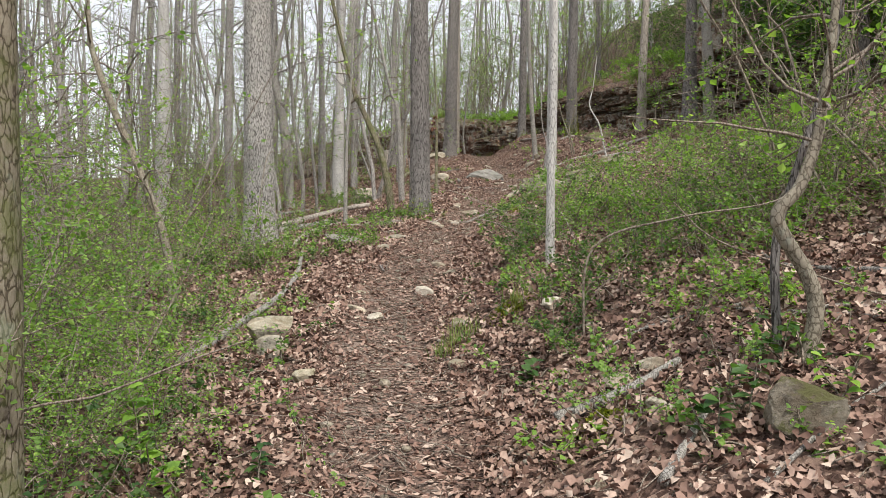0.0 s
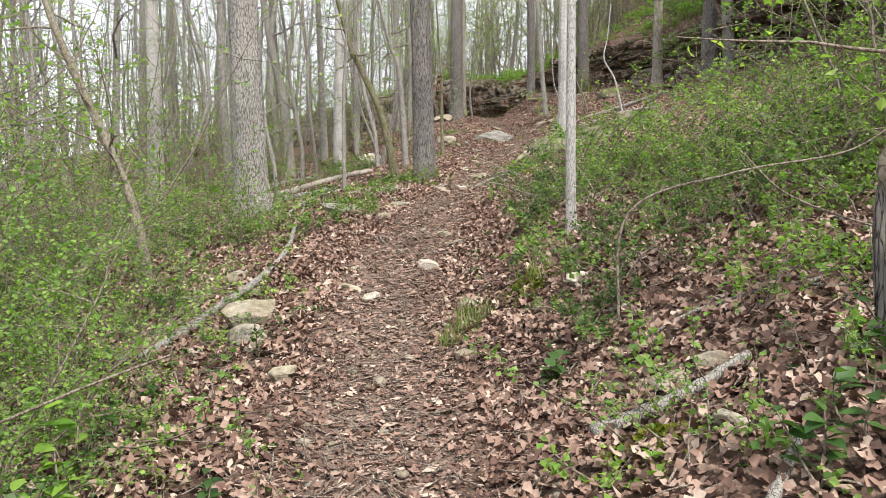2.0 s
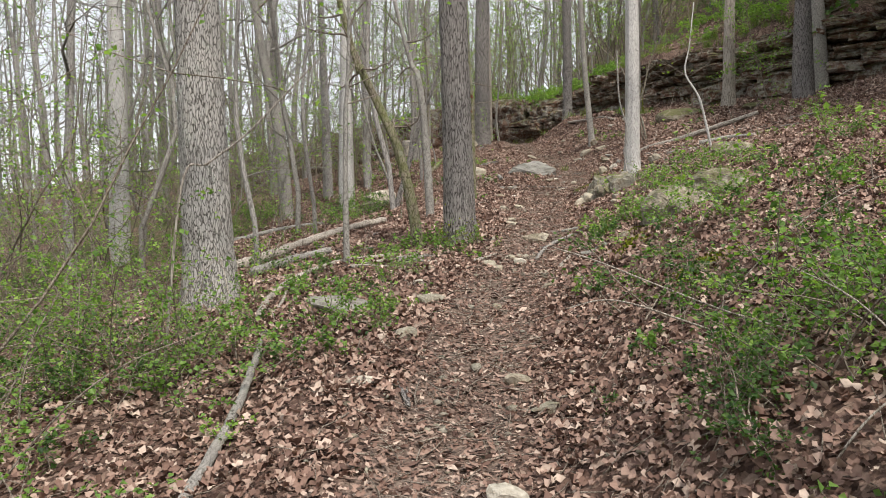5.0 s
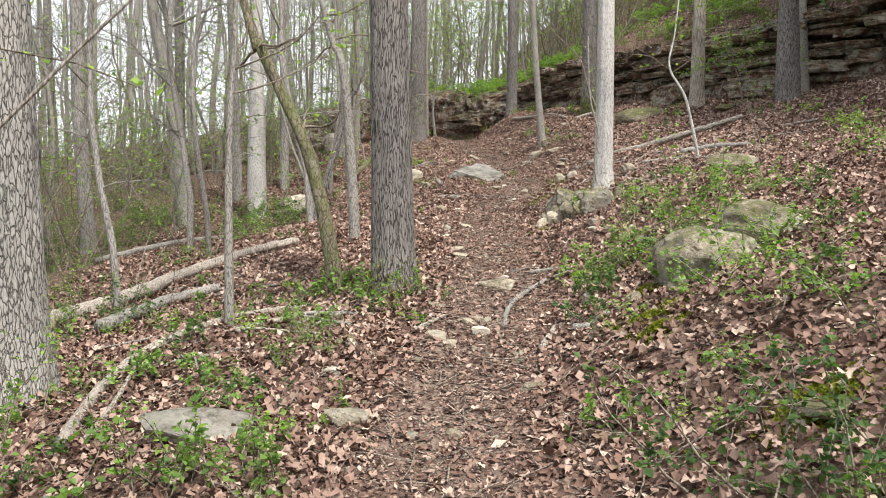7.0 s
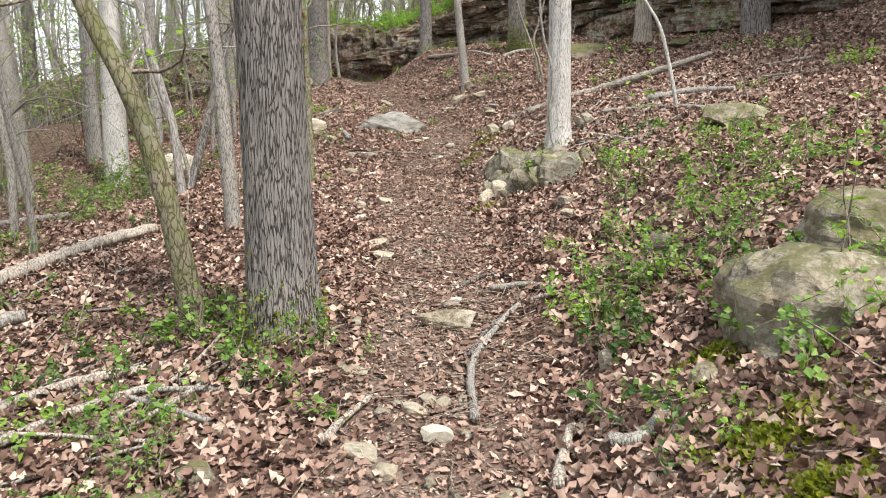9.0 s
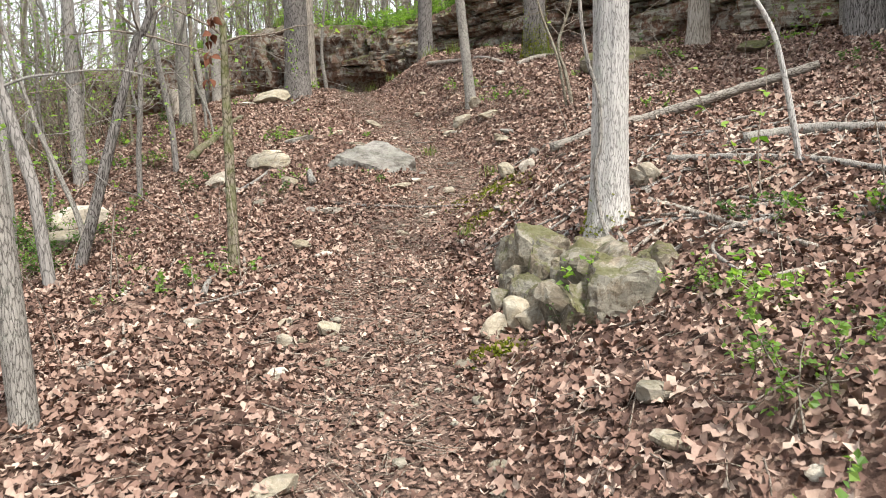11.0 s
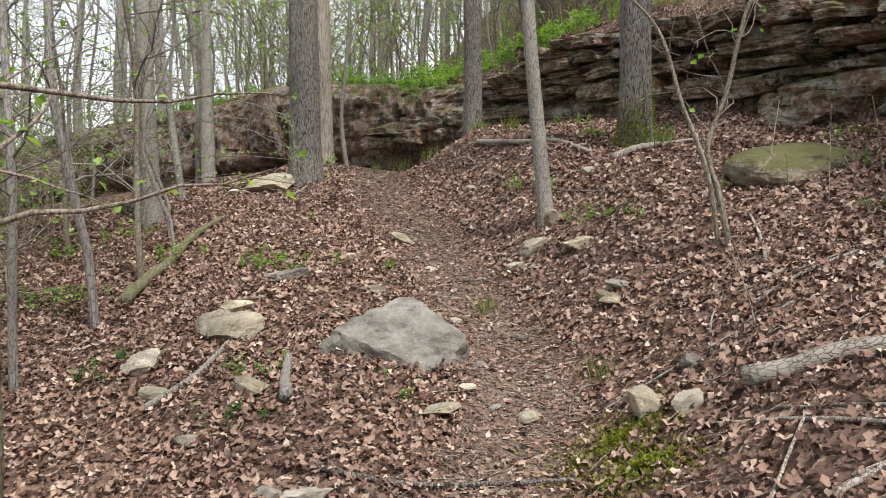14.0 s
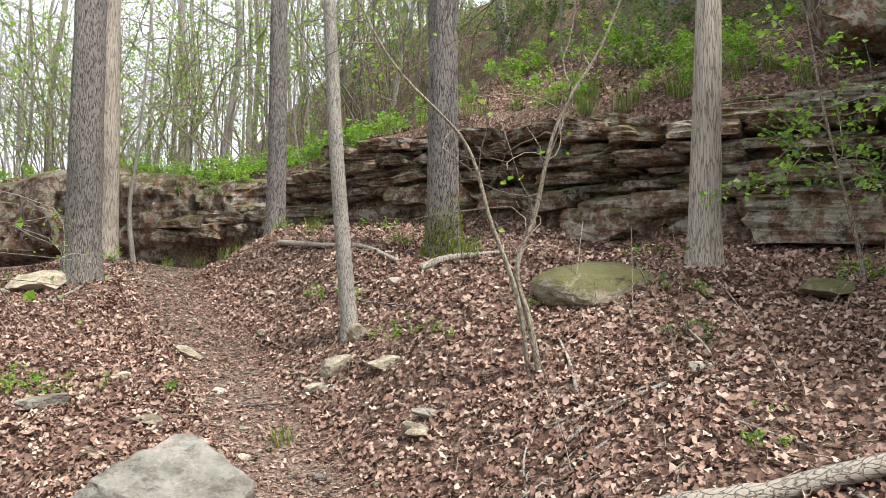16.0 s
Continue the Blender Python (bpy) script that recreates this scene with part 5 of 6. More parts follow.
# ---- leaf litter ----
def litter(n, seed, size, inside_width, box, flat):
    rng = np.random.default_rng(seed)
    x, y = rng.uniform(box[0], box[1], n * 3), rng.uniform(box[2], box[3], n * 3)
    u, d = trail_off(x, y), behind_cliff(x, y)
    bare_here = smooth(0.34, 0.12, np.abs(u)) * np.interp(y, (0, 7, 9, 12, 14, 17, 19, 23, 26), (0.8, 0.75, 0.55, 0.4, 0.1, 0.15, 0.5, 0.35, 0.5))
    keep = (rng.random(len(x)) > bare_here) & (np.abs(u) < inside_width) & ((d < -0.05) | (d > 0.7)) & (rng.random(len(x)) < np.exp(-np.maximum(np.abs(u) - 3.0, 0) / 3))
    clump = value_noise(x * 1.7, y * 1.7, 40) * 0.5 + 0.5
    keep &= rng.random(len(x)) < 0.45 + 0.6 * clump
    x, y, u = x[keep][:n], y[keep][:n], u[keep][:n]
    n = len(x)
    e = 0.06
    gxs, gys = (ground(x + e, y) - ground(x - e, y)) / (2 * e), (ground(x, y + e) - ground(x, y - e)) / (2 * e)
    nrm = np.stack([-gxs, -gys, np.ones(n)], 1) + rng.normal(size=(n, 3)) * flat
    nrm /= np.linalg.norm(nrm, axis=1)[:, None]
    a = rng.uniform(0, 6.28, n)
    t = np.stack([np.cos(a), np.sin(a), np.zeros(n)], 1)
    t -= nrm * (t * nrm).sum(1)[:, None]
    t /= np.linalg.norm(t, axis=1)[:, None]
    b = np.cross(nrm, t)
    # lobed outline of an oak leaf, base to tip, with a rib down the middle
    px = np.array([-0.5, 0.0, 0.5, -0.24, 0.02, 0.30, -0.18, 0.07, 0.34])
    py = np.array([0, 0, 0, 0.27, 0.07, 0.26, -0.29, -0.09, -0.23])
    faces = np.array([(0, 1, 3), (3, 1, 4), (4, 1, 5), (1, 2, 5), (0, 6, 1), (6, 7, 1), (7, 8, 1), (1, 8, 2)])
    s = size * rng.uniform(0.5, 1.35, n) * np.where(np.abs(u) < 0.36, 0.6, 1.0)
    curl, roll = rng.normal(0.5, 0.7, n), rng.normal(0.6, 0.8, n)
    wide = rng.uniform(0.75, 1.25, n)
    hz = curl[:, None] * (px ** 2)[None] + roll[:, None] * (py ** 2)[None] * 2.2 + rng.normal(size=(n, 9)) * 0.05
    z = ground(x, y) + rng.uniform(0.006, 0.042, n)
    v = np.stack([x, y, z], 1)[:, None, :] + s[:, None, None] * (px[None, :, None] * t[:, None, :] + (py[None, :] * wide[:, None])[:, :, None] * b[:, None, :] + hz[:, :, None] * nrm[:, None, :])
    f = (np.arange(n)[:, None, None] * 9 + faces[None]).reshape(-1, 3)
    me = bpy.data.meshes.new("leaf_litter")
    me.vertices.add(n * 9)
    me.vertices.foreach_set("co", v.reshape(-1))
    me.loops.add(f.size)
    me.loops.foreach_set("vertex_index", f.reshape(-1).astype(np.int32))
    me.polygons.add(len(f))
    me.polygons.foreach_set("loop_start", np.arange(0, f.size, 3, dtype=np.int32))
    me.update(calc_edges=True)
    me.materials.append(LITTER)
    return me


tagged(new("leaf_litter", litter(195000, 51, 0.057, 6.5, (-4.0, 6.5, 2.0, 27), 0.55)), "deep litter of curled brown oak leaves", "leaf litter", kind="stuff")


def crumbs(n, seed):
    """Crushed leaf bits trodden into the path."""
    rng = np.random.default_rng(seed)
    y = 2.0 + 24 * rng.random(n) ** 1.25
    x = np.interp(y, TRAIL_Y, TRAIL_X) + rng.normal(size=n) * 0.27
    t = rng.normal(size=(n, 3)) * (1, 1, 0.25)
    t /= np.linalg.norm(t, axis=1)[:, None]
    b = np.cross(t, rng.normal(size=(n, 3)) * 0.35 + (0, 0, 1))
    b /= np.linalg.norm(b, axis=1)[:, None]
    s = (0.006 + rng.exponential(0.009, n)).clip(0, 0.04)[:, None]
    w = rng.uniform(0.15, 0.6, n)[:, None]
    o = np.stack([x, y, ground(x, y) + 0.006 + s[:, 0] * 0.25], 1)
    v = np.stack([o - t * s, o + b * s * w, o + t * s * 0.9, o - b * s * w * 0.8], 1).reshape(-1, 3)
    base = np.arange(n)[:, None] * 4
    pile = Pile()
    pile.add(v, np.concatenate([base + (0, 1, 2), base + (0, 2, 3)], 1).reshape(-1, 3).tolist())
    return pile.mesh("leaf_crumbs", LITTER, False)


tagged(new("leaf_crumbs", crumbs(60000, 52)), "crushed bits of dry leaves trodden into the path", "leaf litter", kind="stuff")

# broken twigs and bits of bark over the ground
rng = np.random.default_rng(61)
pile = Pile()
for _ in range(4600):
    y = rng.uniform(2.2, 28)
    x = float(np.interp(y, TRAIL_Y, TRAIL_X)) + rng.normal() * (1.3 if rng.random() < 0.78 else 0.3)
    if float(behind_cliff(x, y)) > -0.3:
        continue
    a, ln = rng.uniform(0, 6.28), rng.uniform(0.05, 0.3)
    w = limb((x, y, 0), (math.cos(a), math.sin(a), 0), ln, 0.15, rng, 4)
    w[:, 2] = ground(w[:, 0], w[:, 1]) + rng.uniform(0.004, 0.03) + rng.uniform(0, 0.02, 4)
    tube(pile, w, np.linspace(1, 0.6, 4) * rng.uniform(0.0012, 0.005), 4)
tagged(new("twig_litter", pile.mesh("twig_litter", TWIG)), "scattered broken twigs on the forest floor", "twigs", kind="stuff")
pile = Pile()
PEB = rock_mesh("pebble", 640, STONE, 0.6, 6, 1, 0.1, 0.03)
pv, pf = np.array([v.co[:] for v in PEB.vertices]), [tuple(p.vertices) for p in PEB.polygons]
for _ in range(1500):
    y = rng.uniform(2.2, 26)
    x = float(np.interp(y, TRAIL_Y, TRAIL_X)) + rng.normal() * 0.35
    r = 0.008 + rng.exponential(0.009)
    m = np.array(Euler(rng.uniform(0, 6, 3)).to_matrix()) * r
    pile.add(pv @ m.T * (1, 1, 0.6) + (x, y, gz(x, y) + r * 0.2), pf)
tagged(new("pebbles", pile.mesh("pebbles", STONE)), "small loose pebbles on the trodden path", "pebbles", kind="stuff")


# ---- moss cushions, grass tufts, broad-leaved sprigs ----
def moss(x, y, r, seed):
    rng = np.random.default_rng(seed)
    n = int(5200 * r)
    a, d = rng.uniform(0, 6.28, n), np.abs(rng.normal(size=n)) * r * 0.5
    px, py = x + np.cos(a) * d * 1.3, y + np.sin(a) * d
    pz = ground(px, py) + 0.03 * np.exp(-(d / r) ** 2 * 2) * rng.uniform(0.5, 1.4, n)
    pile = Pile()
    o = np.array((x, y, gz(x, y)))
    leaf_cloud(pile, np.stack([px, py, pz], 1) - o, 0.022, rng, droop=-0.9, narrow=0.4)
    tagged(solo("moss_cushion", pile.mesh("moss", MOSS, False), o, "bright yellow-green moss cushion on the ground", "moss", "moss cushions"), kind="stuff")


for i, (x, y, r) in enumerate(((2.02, 18.24, 0.34), (1.95, 17.85, 0.28), (1.72, 17.2, 0.22), (1.0, 10.35, 0.2), (1.15, 10.93, 0.15), (0.92, 10.06, 0.12), (1.1, 8.95, 0.2), (0.47, 5.44, 0.2), (0.67, 3.34, 0.12), (1.2, 14.6, 0.12), (3.45, 22.0, 0.18))):
    moss(x, y, r, 1200 + i)


def trunk_moss(x, y, r, h, n, seed):
    """Moss clinging round the foot of a trunk."""
    rng = np.random.default_rng(seed)
    a, z = rng.uniform(0, 6.28, n), np.abs(rng.normal(size=n)) * h * 0.5
    rad = r * (1 + 0.45 * np.exp(-z / (r * 1.6))) + 0.004
    pile = Pile()
    leaf_cloud(pile, np.stack([np.cos(a) * rad, np.sin(a) * rad, z], 1), 0.022, rng, droop=-0.2, narrow=0.45)
    tagged(solo("trunk_moss", pile.mesh("moss", MOSS, False), (x, y, gz(x, y) - 0.02), "olive-green moss clinging to the foot of a trunk", "moss", "moss cushions"), kind="stuff")


trunk_moss(3.55, 22.2, 0.15, 0.55, 2600, 1290)
trunk_moss(-0.36, 12.13, 0.15, 0.22, 700, 1291)
trunk_moss(2.08, 15.5, 0.105, 0.15, 200, 1292)


def grass_tuft(x, y, h, seed):
    rng = np.random.default_rng(seed)
    pile = Pile()
    for _ in range(46):
        a = rng.uniform(0, 6.28)
        b = np.array((rng.normal() * 0.05, rng.normal() * 0.05, -0.02))
        lean, ln = rng.uniform(0.1, 0.7), h * rng.uniform(0.6, 1.2)
        d = np.array((math.cos(a), math.sin(a), 0))
        s = np.array((-d[1], d[0], 0)) * 0.0035
        p = [b + d * lean * ln * t * t + (0, 0, ln * t * (1 - 0.25 * t * lean)) for t in (0, 0.4, 0.75, 1)]
        pile.add([p[0] - s, p[0] + s, p[1] - s, p[1] + s, p[2] - s * 0.7, p[2] + s * 0.7, p[3]], [(0, 1, 3, 2), (2, 3, 5, 4), (4, 5, 6)])
    solo("grass_tuft", pile.mesh("grass", GRASS, False), (x, y, gz(x, y)), "small tuft of thin green grass", "grass", "grass tufts")


for i, (x, y, h) in enumerate(((0.1, 5.21, 0.2), (0.16, 5.35, 0.18), (0.02, 5.05, 0.14), (2.79, 24.51, 0.3), (2.5, 25.5, 0.3), (2.13, 27.0, 0.3), (1.6, 27.5, 0.3), (1.2, 27.7, 0.25), (3.6, 21.9, 0.25), (3.75, 21.95, 0.22), (0.52, 5.42, 0.2), (1.05, 11.66, 0.16), (1.5, 16.9, 0.15), (1.75, 20.4, 0.14), (2.2, 19.1, 0.14), (1.9, 26.0, 0.25))):
    grass_tuft(x, y, h, 1300 + i)
rng = np.random.default_rng(66)
for i in range(46):
    s_at = rng.uniform(np.interp(-1.5, cp[:, 0], cs), np.interp(6.5, cp[:, 0], cs))
    x, y, a = on_cliff(s_at)
    back = rng.uniform(0.28, 0.8)
    grass_tuft(x - math.sin(a) * back, y + math.cos(a) * back, rng.uniform(0.16, 0.34), 1330 + i)


def broad_leaf(mat):
    bm = bmesh.new()
    rows = [(0.0, 0.02, 0), (0.18, 0.2, 0.02), (0.42, 0.29, 0.03), (0.7, 0.2, 0.0), (0.88, 0.08, -0.05), (1.0, 0.0, -0.1)]
    mids = [bm.verts.new((x, 0, z)) for x, w, z in rows]
    for side in (1, -1):
        edge = [bm.verts.new((x, side * w, z + w * 0.25)) for x, w, z in rows[:-1]] + [mids[-1]]
        for i in range(5):
            f = [mids[i], mids[i + 1], edge[i + 1], edge[i]] if edge[i + 1] is not mids[i + 1] else [mids[i], mids[i + 1], edge[i]]
            bm.faces.new(f if side > 0 else f[::-1])
    me = bpy.data.meshes.new("leaf")
    bm.to_mesh(me)
    bm.free()
    me.materials.append(mat)
    me.polygons.foreach_set("use_smooth", np.ones(len(me.polygons), bool))
    return me


def leaf_paint(name, lo, hi):
    m, n, l, b = material(name, 0.45, 0.4)
    inf = n.new("ShaderNodeObjectInfo")
    col = ramp(n, l, inf.outputs["Random"], [(0, lo), (1, hi)])
    f = noise_tex(n, l, coords(n, l), 7, 4)
    col = mix(n, l, 0.4, col, ramp(n, l, f, [(0.3, (0.75, 0.8, 0.7)), (0.7, (1.15, 1.1, 1.1))]), "MULTIPLY")
    t = n.new("ShaderNodeBsdfTranslucent")
    l.new(mix(n, l, 1.0, col, (1.5, 1.6, 0.7), "MULTIPLY"), t.inputs[0])
    l.new(col, b.inputs["Base Color"])
    mx = n.new("ShaderNodeMixShader")
    mx.inputs[0].default_value = 0.35
    l.new(b.outputs[0], mx.inputs[1]), l.new(t.outputs[0], mx.inputs[2])
    l.new(mx.outputs[0], n["Material Output"].inputs[0])
    return m


LEAF_BRIGHT = broad_leaf(leaf_paint("fresh_broad_leaf", (0.10, 0.22, 0.03), (0.25, 0.40, 0.06)))
LEAF_DEEP = broad_leaf(leaf_paint("dark_broad_leaf", (0.03, 0.08, 0.02), (0.08, 0.16, 0.04)))
LEAF_DEAD = broad_leaf(BROWNLEAF)


def sprig(x, y, h, size, leaf, seed, label):
    rng = np.random.default_rng(seed)
    ob = thing("broadleaf_sprig", (x, y, gz(x, y)), label, "plant", "broadleaf sprigs")
    wood = Pile()
    for _ in range(2):
        w = limb((rng.normal() * 0.03, rng.normal() * 0.03, -0.02), (rng.normal() * 0.3, rng.normal() * 0.3, 1), h * rng.uniform(0.8, 1.1), 0.14, rng, 8)
        tube(wood, w, np.linspace(0.005, 0.002, 8), 6, cap=False)
        for j in range(11):
            i = min(7, 2 + j // 2)
            a = rng.uniform(0, 6.28)
            m = Matrix.LocRotScale(Vector(w[i]), Euler((rng.normal() * 0.3, rng.uniform(-0.5, 0.4), a)), Vector((size * rng.uniform(0.6, 1.2),) * 3))
            part("leaf", leaf, ob, "", m)
    part("stem", wood.mesh("stem", TWIG), ob)


for i, (x, y, h, size, leaf, lab) in enumerate(((-1.28, 3.38, 0.5, 0.085, LEAF_BRIGHT, "bright broad-leaved seedling beside the path"), (-1.05, 3.1, 0.4, 0.08, LEAF_BRIGHT, "bright broad-leaved seedling beside the path"),
        (-1.15, 2.75, 0.35, 0.07, LEAF_DEEP, "dark green broad-leaved sprig among leaves"), (-0.73, 3.2, 0.22, 0.06, LEAF_DEEP, "dark green broad-leaved sprig among leaves"), (1.43, 2.93, 0.3, 0.055, LEAF_BRIGHT, "bright broad-leaved seedling beside the path"),
        (1.01, 2.88, 0.2, 0.08, LEAF_DEEP, "dark green broad-leaved sprig among leaves"), (1.12, 3.0, 0.2, 0.08, LEAF_DEEP, "dark green broad-leaved sprig among leaves"), (0.45, 4.2, 0.16, 0.08, LEAF_DEEP, "dark green broad-leaved sprig among leaves"),
        (1.49, 10.85, 0.75, 0.07, LEAF_BRIGHT, "bright broad-leaved seedling beside a boulder"), (1.35, 11.75, 0.3, 0.06, LEAF_BRIGHT, "bright broad-leaved seedling beside a boulder"), (2.71, 15.0, 0.9, 0.08, LEAF_BRIGHT, "bright broad-leaved seedling on the bank"),
        (4.22, 19.84, 0.5, 0.06, LEAF_DEEP, "green broad-leaved sprig by a mossy boulder"), (-1.1, 9.37, 0.25, 0.06, LEAF_BRIGHT, "bright broad-leaved seedling beside the path"), (1.35, 3.3, 0.3, 0.06, LEAF_DEEP, "dark green broad-leaved sprig among leaves"))):
    sprig(x, y, h, size, leaf, 1400 + i, lab)

# withered leaves still hanging on a twig of the mossy sapling
hang = thing("withered_leaf_spray", (-0.16, 16.66, 3.98), "russet withered leaves hanging from a mossy sapling", "dead leaves")
rng = np.random.default_rng(88)
wood = Pile()
w = np.array([(0, 0, 0), (-0.06, -0.02, -0.06), (-0.08, -0.04, -0.2), (-0.07, -0.06, -0.33), (-0.1, -0.07, -0.48)])
tube(wood, w, np.linspace(0.004, 0.002, 5), 5, cap=False)
part("stem", wood.mesh("stem", TWIG), hang)
for i in range(15):
    k = w[1 + i % 4] + rng.normal(size=3) * 0.02
    part("leaf", LEAF_DEAD, hang, "", Matrix.LocRotScale(Vector(k), Euler((rng.normal() * 0.9, 0.9 + rng.normal() * 0.4, rng.uniform(0, 6))), Vector((0.075, 0.085, 0.12))))


# ---- arching stems and dead canes ----
def cane(pts, r, label, mat=DEAD_WOOD):
    p = [np.array(k, float) for k in pts]
    p[0][2] = gz(p[0][0], p[0][1]) - 0.03
    q = bezier_points(p, 8)
    pile = Pile()
    tube(pile, q - p[0], np.linspace(r, r * 0.45, len(q)), 7)
    solo("arching_stem", pile.mesh("stem", mat), p[0], label, "stem", "arching stems")


cane([(1.25, 7.39, 1.3), (1.18, 7.39, 1.45), (1.03, 7.39, 1.5), (0.77, 7.38, 1.58), (0.47, 7.37, 1.7), (0.23, 7.36, 1.8), (0.05, 7.35, 1.86)], 0.006, "pale dead cane arching towards the path")
cane([(1.1, 7.6, 1.3), (0.94, 7.67, 1.42), (0.69, 7.69, 1.5), (0.46, 7.71, 1.58), (0.31, 7.72, 1.6), (0.15, 7.74, 1.56)], 0.006, "pale dead cane arching towards the path")
cane([(0.8, 4.5, 1.1), (0.85, 4.5, 1.38), (1.33, 4.5, 1.56), (1.84, 4.5, 1.65), (2.1, 4.5, 1.8)], 0.008, "brown stem arching out of the brush", TWIG)
cane([(2.2, 3.6, 1.1), (2.01, 3.6, 1.2), (1.58, 3.6, 1.32), (1.22, 3.6, 1.45), (1.04, 3.6, 1.61)], 0.006, "brown stem arching out of the brush", TWIG)
cane([(-2.1, 8.7, 1.2), (-1.95, 8.69, 2.2), (-1.79, 8.69, 2.33), (-1.55, 8.68, 2.5), (-1.23, 8.68, 2.81), (-1.08, 8.68, 2.95)], 0.009, "pale bare branch arching over the slope")
cane([(-1.75, 2.85, 0.4), (-1.55, 2.79, 0.75), (-1.2, 2.79, 0.87), (-0.9, 2.79, 0.99), (-0.68, 2.79, 1.07)], 0.006, "dark thin stem leaning out over the path", TWIG)
rng = np.random.default_rng(93)
for _ in range(46):
    side = rng.random() < 0.5
    y = rng.uniform(4.0, 9.5)
    x = float(np.interp(y, TRAIL_Y, TRAIL_X)) + (rng.uniform(1.1, 4) if side else -rng.uniform(1.5, 4.5))
    a, ln = rng.uniform(0, 6.28), rng.uniform(0.5, 1.5)
    z = gz(x, y)
    d = np.array((math.cos(a), math.sin(a)))
    cane([(x + d[0] * ln * t * 0.8, y + d[1] * ln * t * 0.8, z + ln * (t - 0.45 * t * t)) for t in (0, 0.3, 0.6, 1)], rng.uniform(0.003, 0.007), "thin bare cane standing in the undergrowth", TWIG if rng.random() < 0.6 else DEAD_WOOD)

for cx0, cy0, sx, sy, n, hmax in ((3.6, 19.6, 0.9, 0.8, 16, 0.9), (-0.9, 16.8, 0.6, 1.2, 14, 1.0), (3.2, 14.6, 0.8, 1.2, 12, 1.0), (-2.2, 12.5, 0.6, 1.0, 8, 1.2), (4.3, 18.6, 0.5, 0.5, 6, 0.8)):
    for _ in range(n):
        x, y = cx0 + rng.normal() * sx, cy0 + rng.normal() * sy
        if abs(off(x, y)) < 0.9 or float(behind_cliff(x, y)) > -0.3:
            continue
        a, ln = rng.uniform(0, 6.28), rng.uniform(0.3, hmax)
        z = gz(x, y)
        lean = rng.uniform(0.1, 0.6)
        cane([(x + math.cos(a) * ln * t * lean, y + math.sin(a) * ln * t * lean, z + ln * (t - 0.2 * t * t)) for t in (0, 0.35, 0.7, 1)], rng.uniform(0.002, 0.005), "thin bare stem standing in dry leaves", TWIG if rng.random() < 0.4 else DEAD_WOOD)

# brushwood fallen on the bank and down the slope
rng = np.random.default_rng(94)
for cx0, cy0, sx, sy, n in ((2.9, 16.3, 0.7, 0.8, 44), (3.6, 15.6, 0.9, 0.6, 22), (2.5, 14.8, 0.3, 0.5, 10), (-1.7, 11.6, 0.5, 0.7, 14), (-2.4, 14.0, 0.7, 0.8, 14), (1.7, 3.4, 0.6, 0.5, 8), (3.3, 19.0, 0.8, 0.6, 10), (-0.6, 16.2, 0.5, 0.6, 8)):
    for _ in range(n):
        x, y = cx0 + rng.normal() * sx, cy0 + rng.normal() * sy
        if abs(off(x, y)) < 0.75:
            continue
        a, ln = rng.uniform(0, 3.14), rng.uniform(0.4, 1.5)
        dx, dy = math.cos(a) * ln / 2, math.sin(a) * ln / 2
        b = rng.normal() * 0.1
        stick("white" if rng.random() < 0.45 else "log", rng.uniform(0.005, 0.014), (x - dx, y - dy), (x + b, y - b), (x + dx, y + dy))
stick("log", 0.028, (2.75, 16.15), (2.95, 15.75), (3.15, 15.2), (3.3, 14.6))
stick("white", 0.02, (2.35, 15.55), (2.4, 15.1), (2.42, 14.6), (2.45, 14.1))

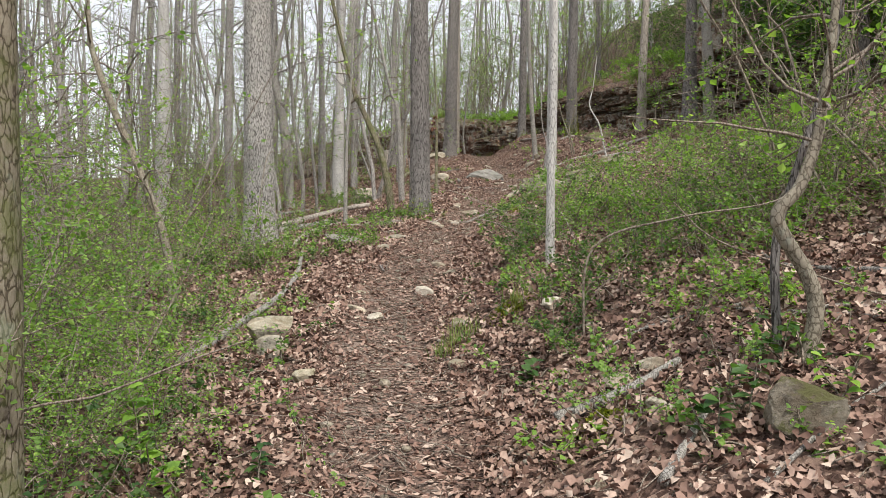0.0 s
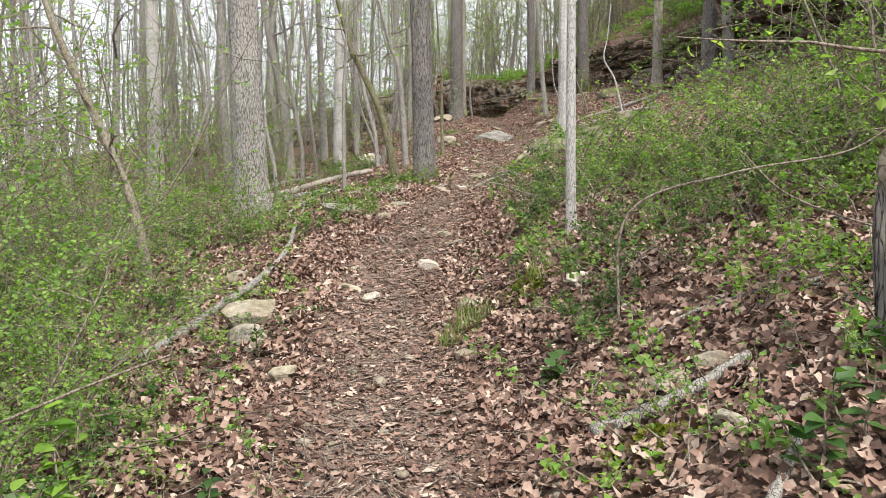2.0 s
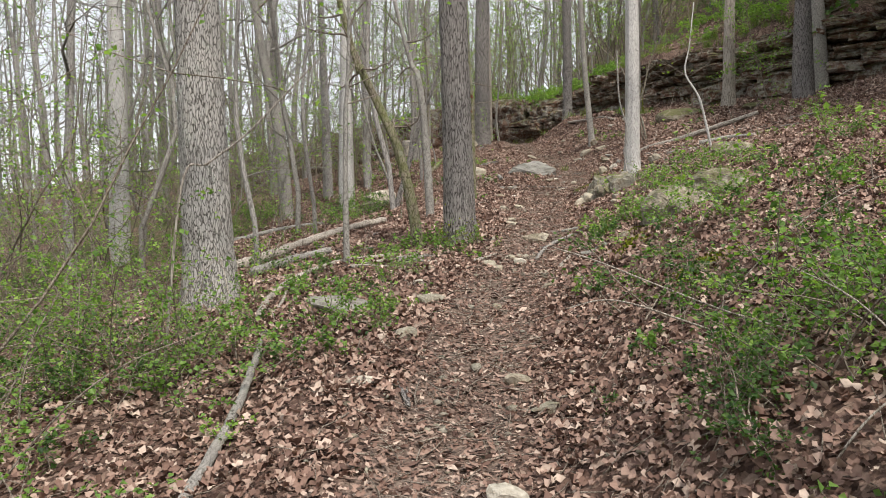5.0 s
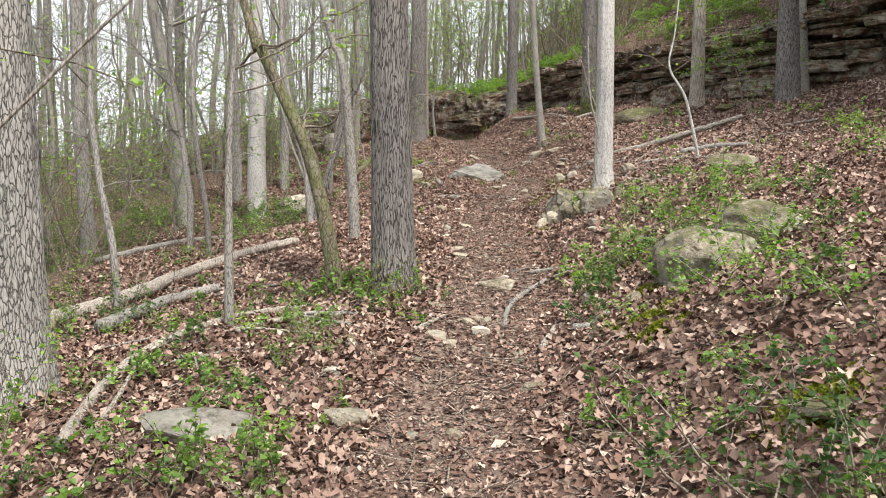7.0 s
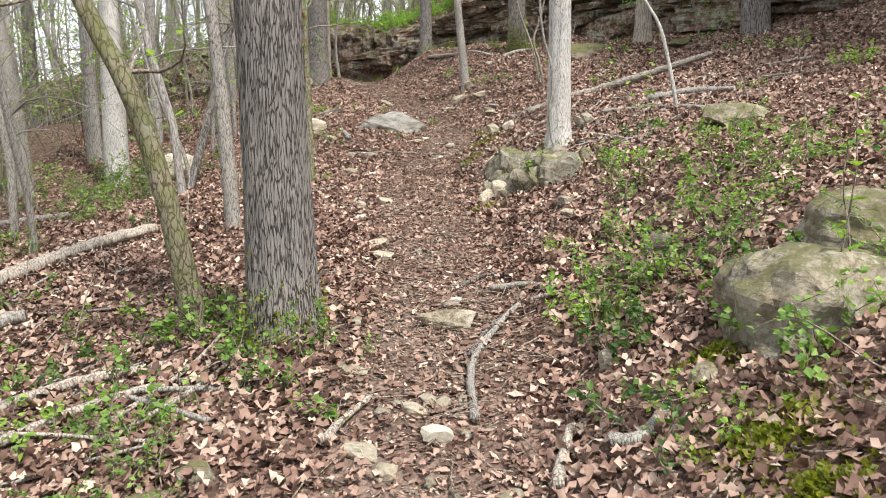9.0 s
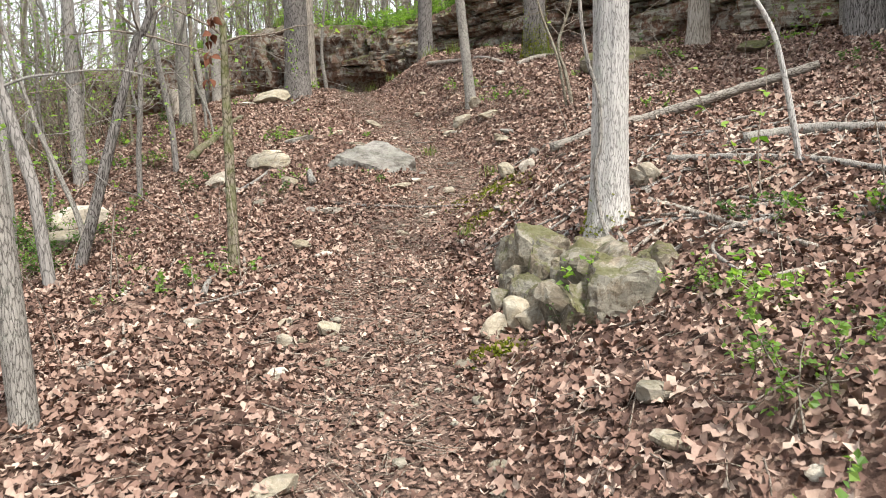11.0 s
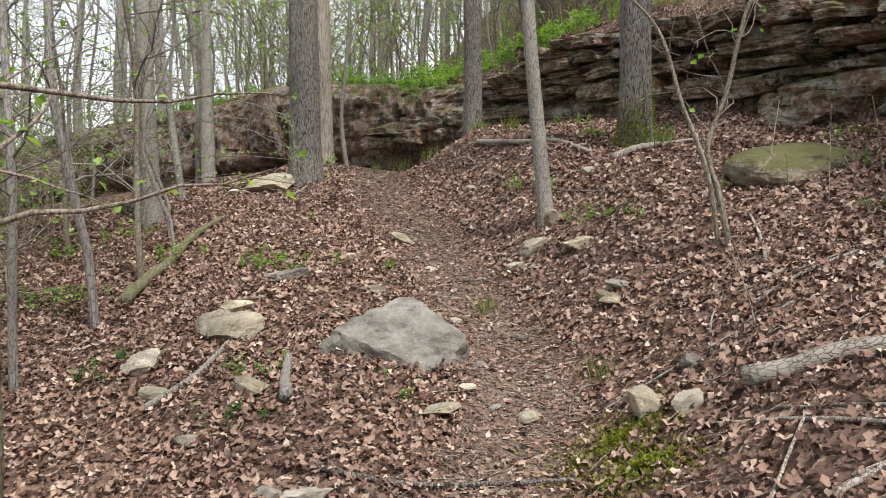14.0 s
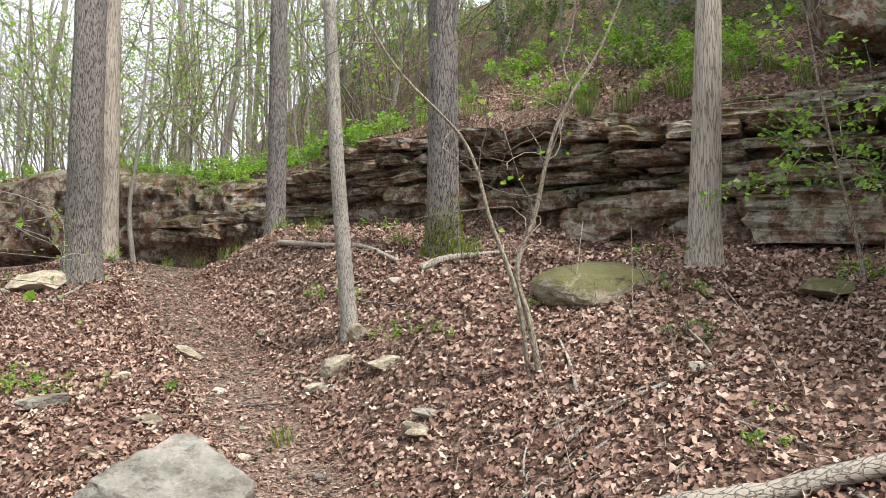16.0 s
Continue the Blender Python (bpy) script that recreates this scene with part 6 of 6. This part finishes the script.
# rotten stump below the ledge
stump = Pile()
tube(stump, [(0, 0, -0.2), (0, 0, 0), (0.01, 0, 0.12), (0.02, 0, 0.3), (0.02, 0.01, 0.45)], [0.2, 0.17, 0.15, 0.14, 0.11], 40, 0.02, 6)
solo("stump", stump.mesh("stump", DEAD_WOOD), (-1.83, 25.04, gz(-1.83, 25.04)), "weathered grey broken stump in fallen leaves", "stump")

# stacked stones of the outcrop beside the path
for i, (x, y, sx, sy, sz, up) in enumerate(((1.62, 15.85, 0.13, 0.20, 0.19, 0.05), (1.70, 15.58, 0.15, 0.22, 0.28, 0.06), (1.68, 15.3, 0.17, 0.20, 0.26, 0.05), (1.72, 15.0, 0.18, 0.22, 0.24, 0.05), (1.78, 14.72, 0.19, 0.21, 0.23, 0.04),
                                           (1.77, 14.44, 0.18, 0.22, 0.24, 0.03), (1.52, 15.42, 0.12, 0.18, 0.17, 0.02), (1.50, 15.12, 0.13, 0.17, 0.16, 0.02), (1.52, 14.82, 0.14, 0.16, 0.17, 0.02), (1.60, 14.5, 0.15, 0.16, 0.17, 0.02),
                                           (2.02, 14.68, 0.13, 0.14, 0.12, 0.02), (1.90, 15.1, 0.12, 0.18, 0.16, 0.02))):
    solo("boulder", rock_mesh("boulder", 821 + i, MOSS_STONE, 0.62, 12, 4, 0.24, 0.11, 0.05, (0.5, 0.85)), (x, y, gz(x, y) + up), "weathered mossy rock in a ridge beside the path", "boulder", "outcrop rocks",
         (0.3 * math.sin(i * 2.1), 0.3 * math.cos(i * 1.7), i * 0.9), (sx * 1.1, sy * 1.1, sz))
for x, y, w, h, kd in ((1.36, 14.8, 0.16, 0.12, "S"), (1.5, 14.62, 0.2, 0.15, "S"), (1.35, 15.2, 0.14, 0.1, "M")):
    stone(x, y, w, h * 1.5, kd)
# loose stones here and there
rng = np.random.default_rng(95)
for _ in range(70):
    y = rng.uniform(4, 24)
    x = float(np.interp(y, TRAIL_Y, TRAIL_X)) + (rng.normal() * 1.1)
    if float(behind_cliff(x, y)) < -0.5:
        w = rng.uniform(0.05, 0.15)
        stone(x, y, w, w * rng.uniform(0.35, 0.6), "SSGW"[rng.integers(4)])
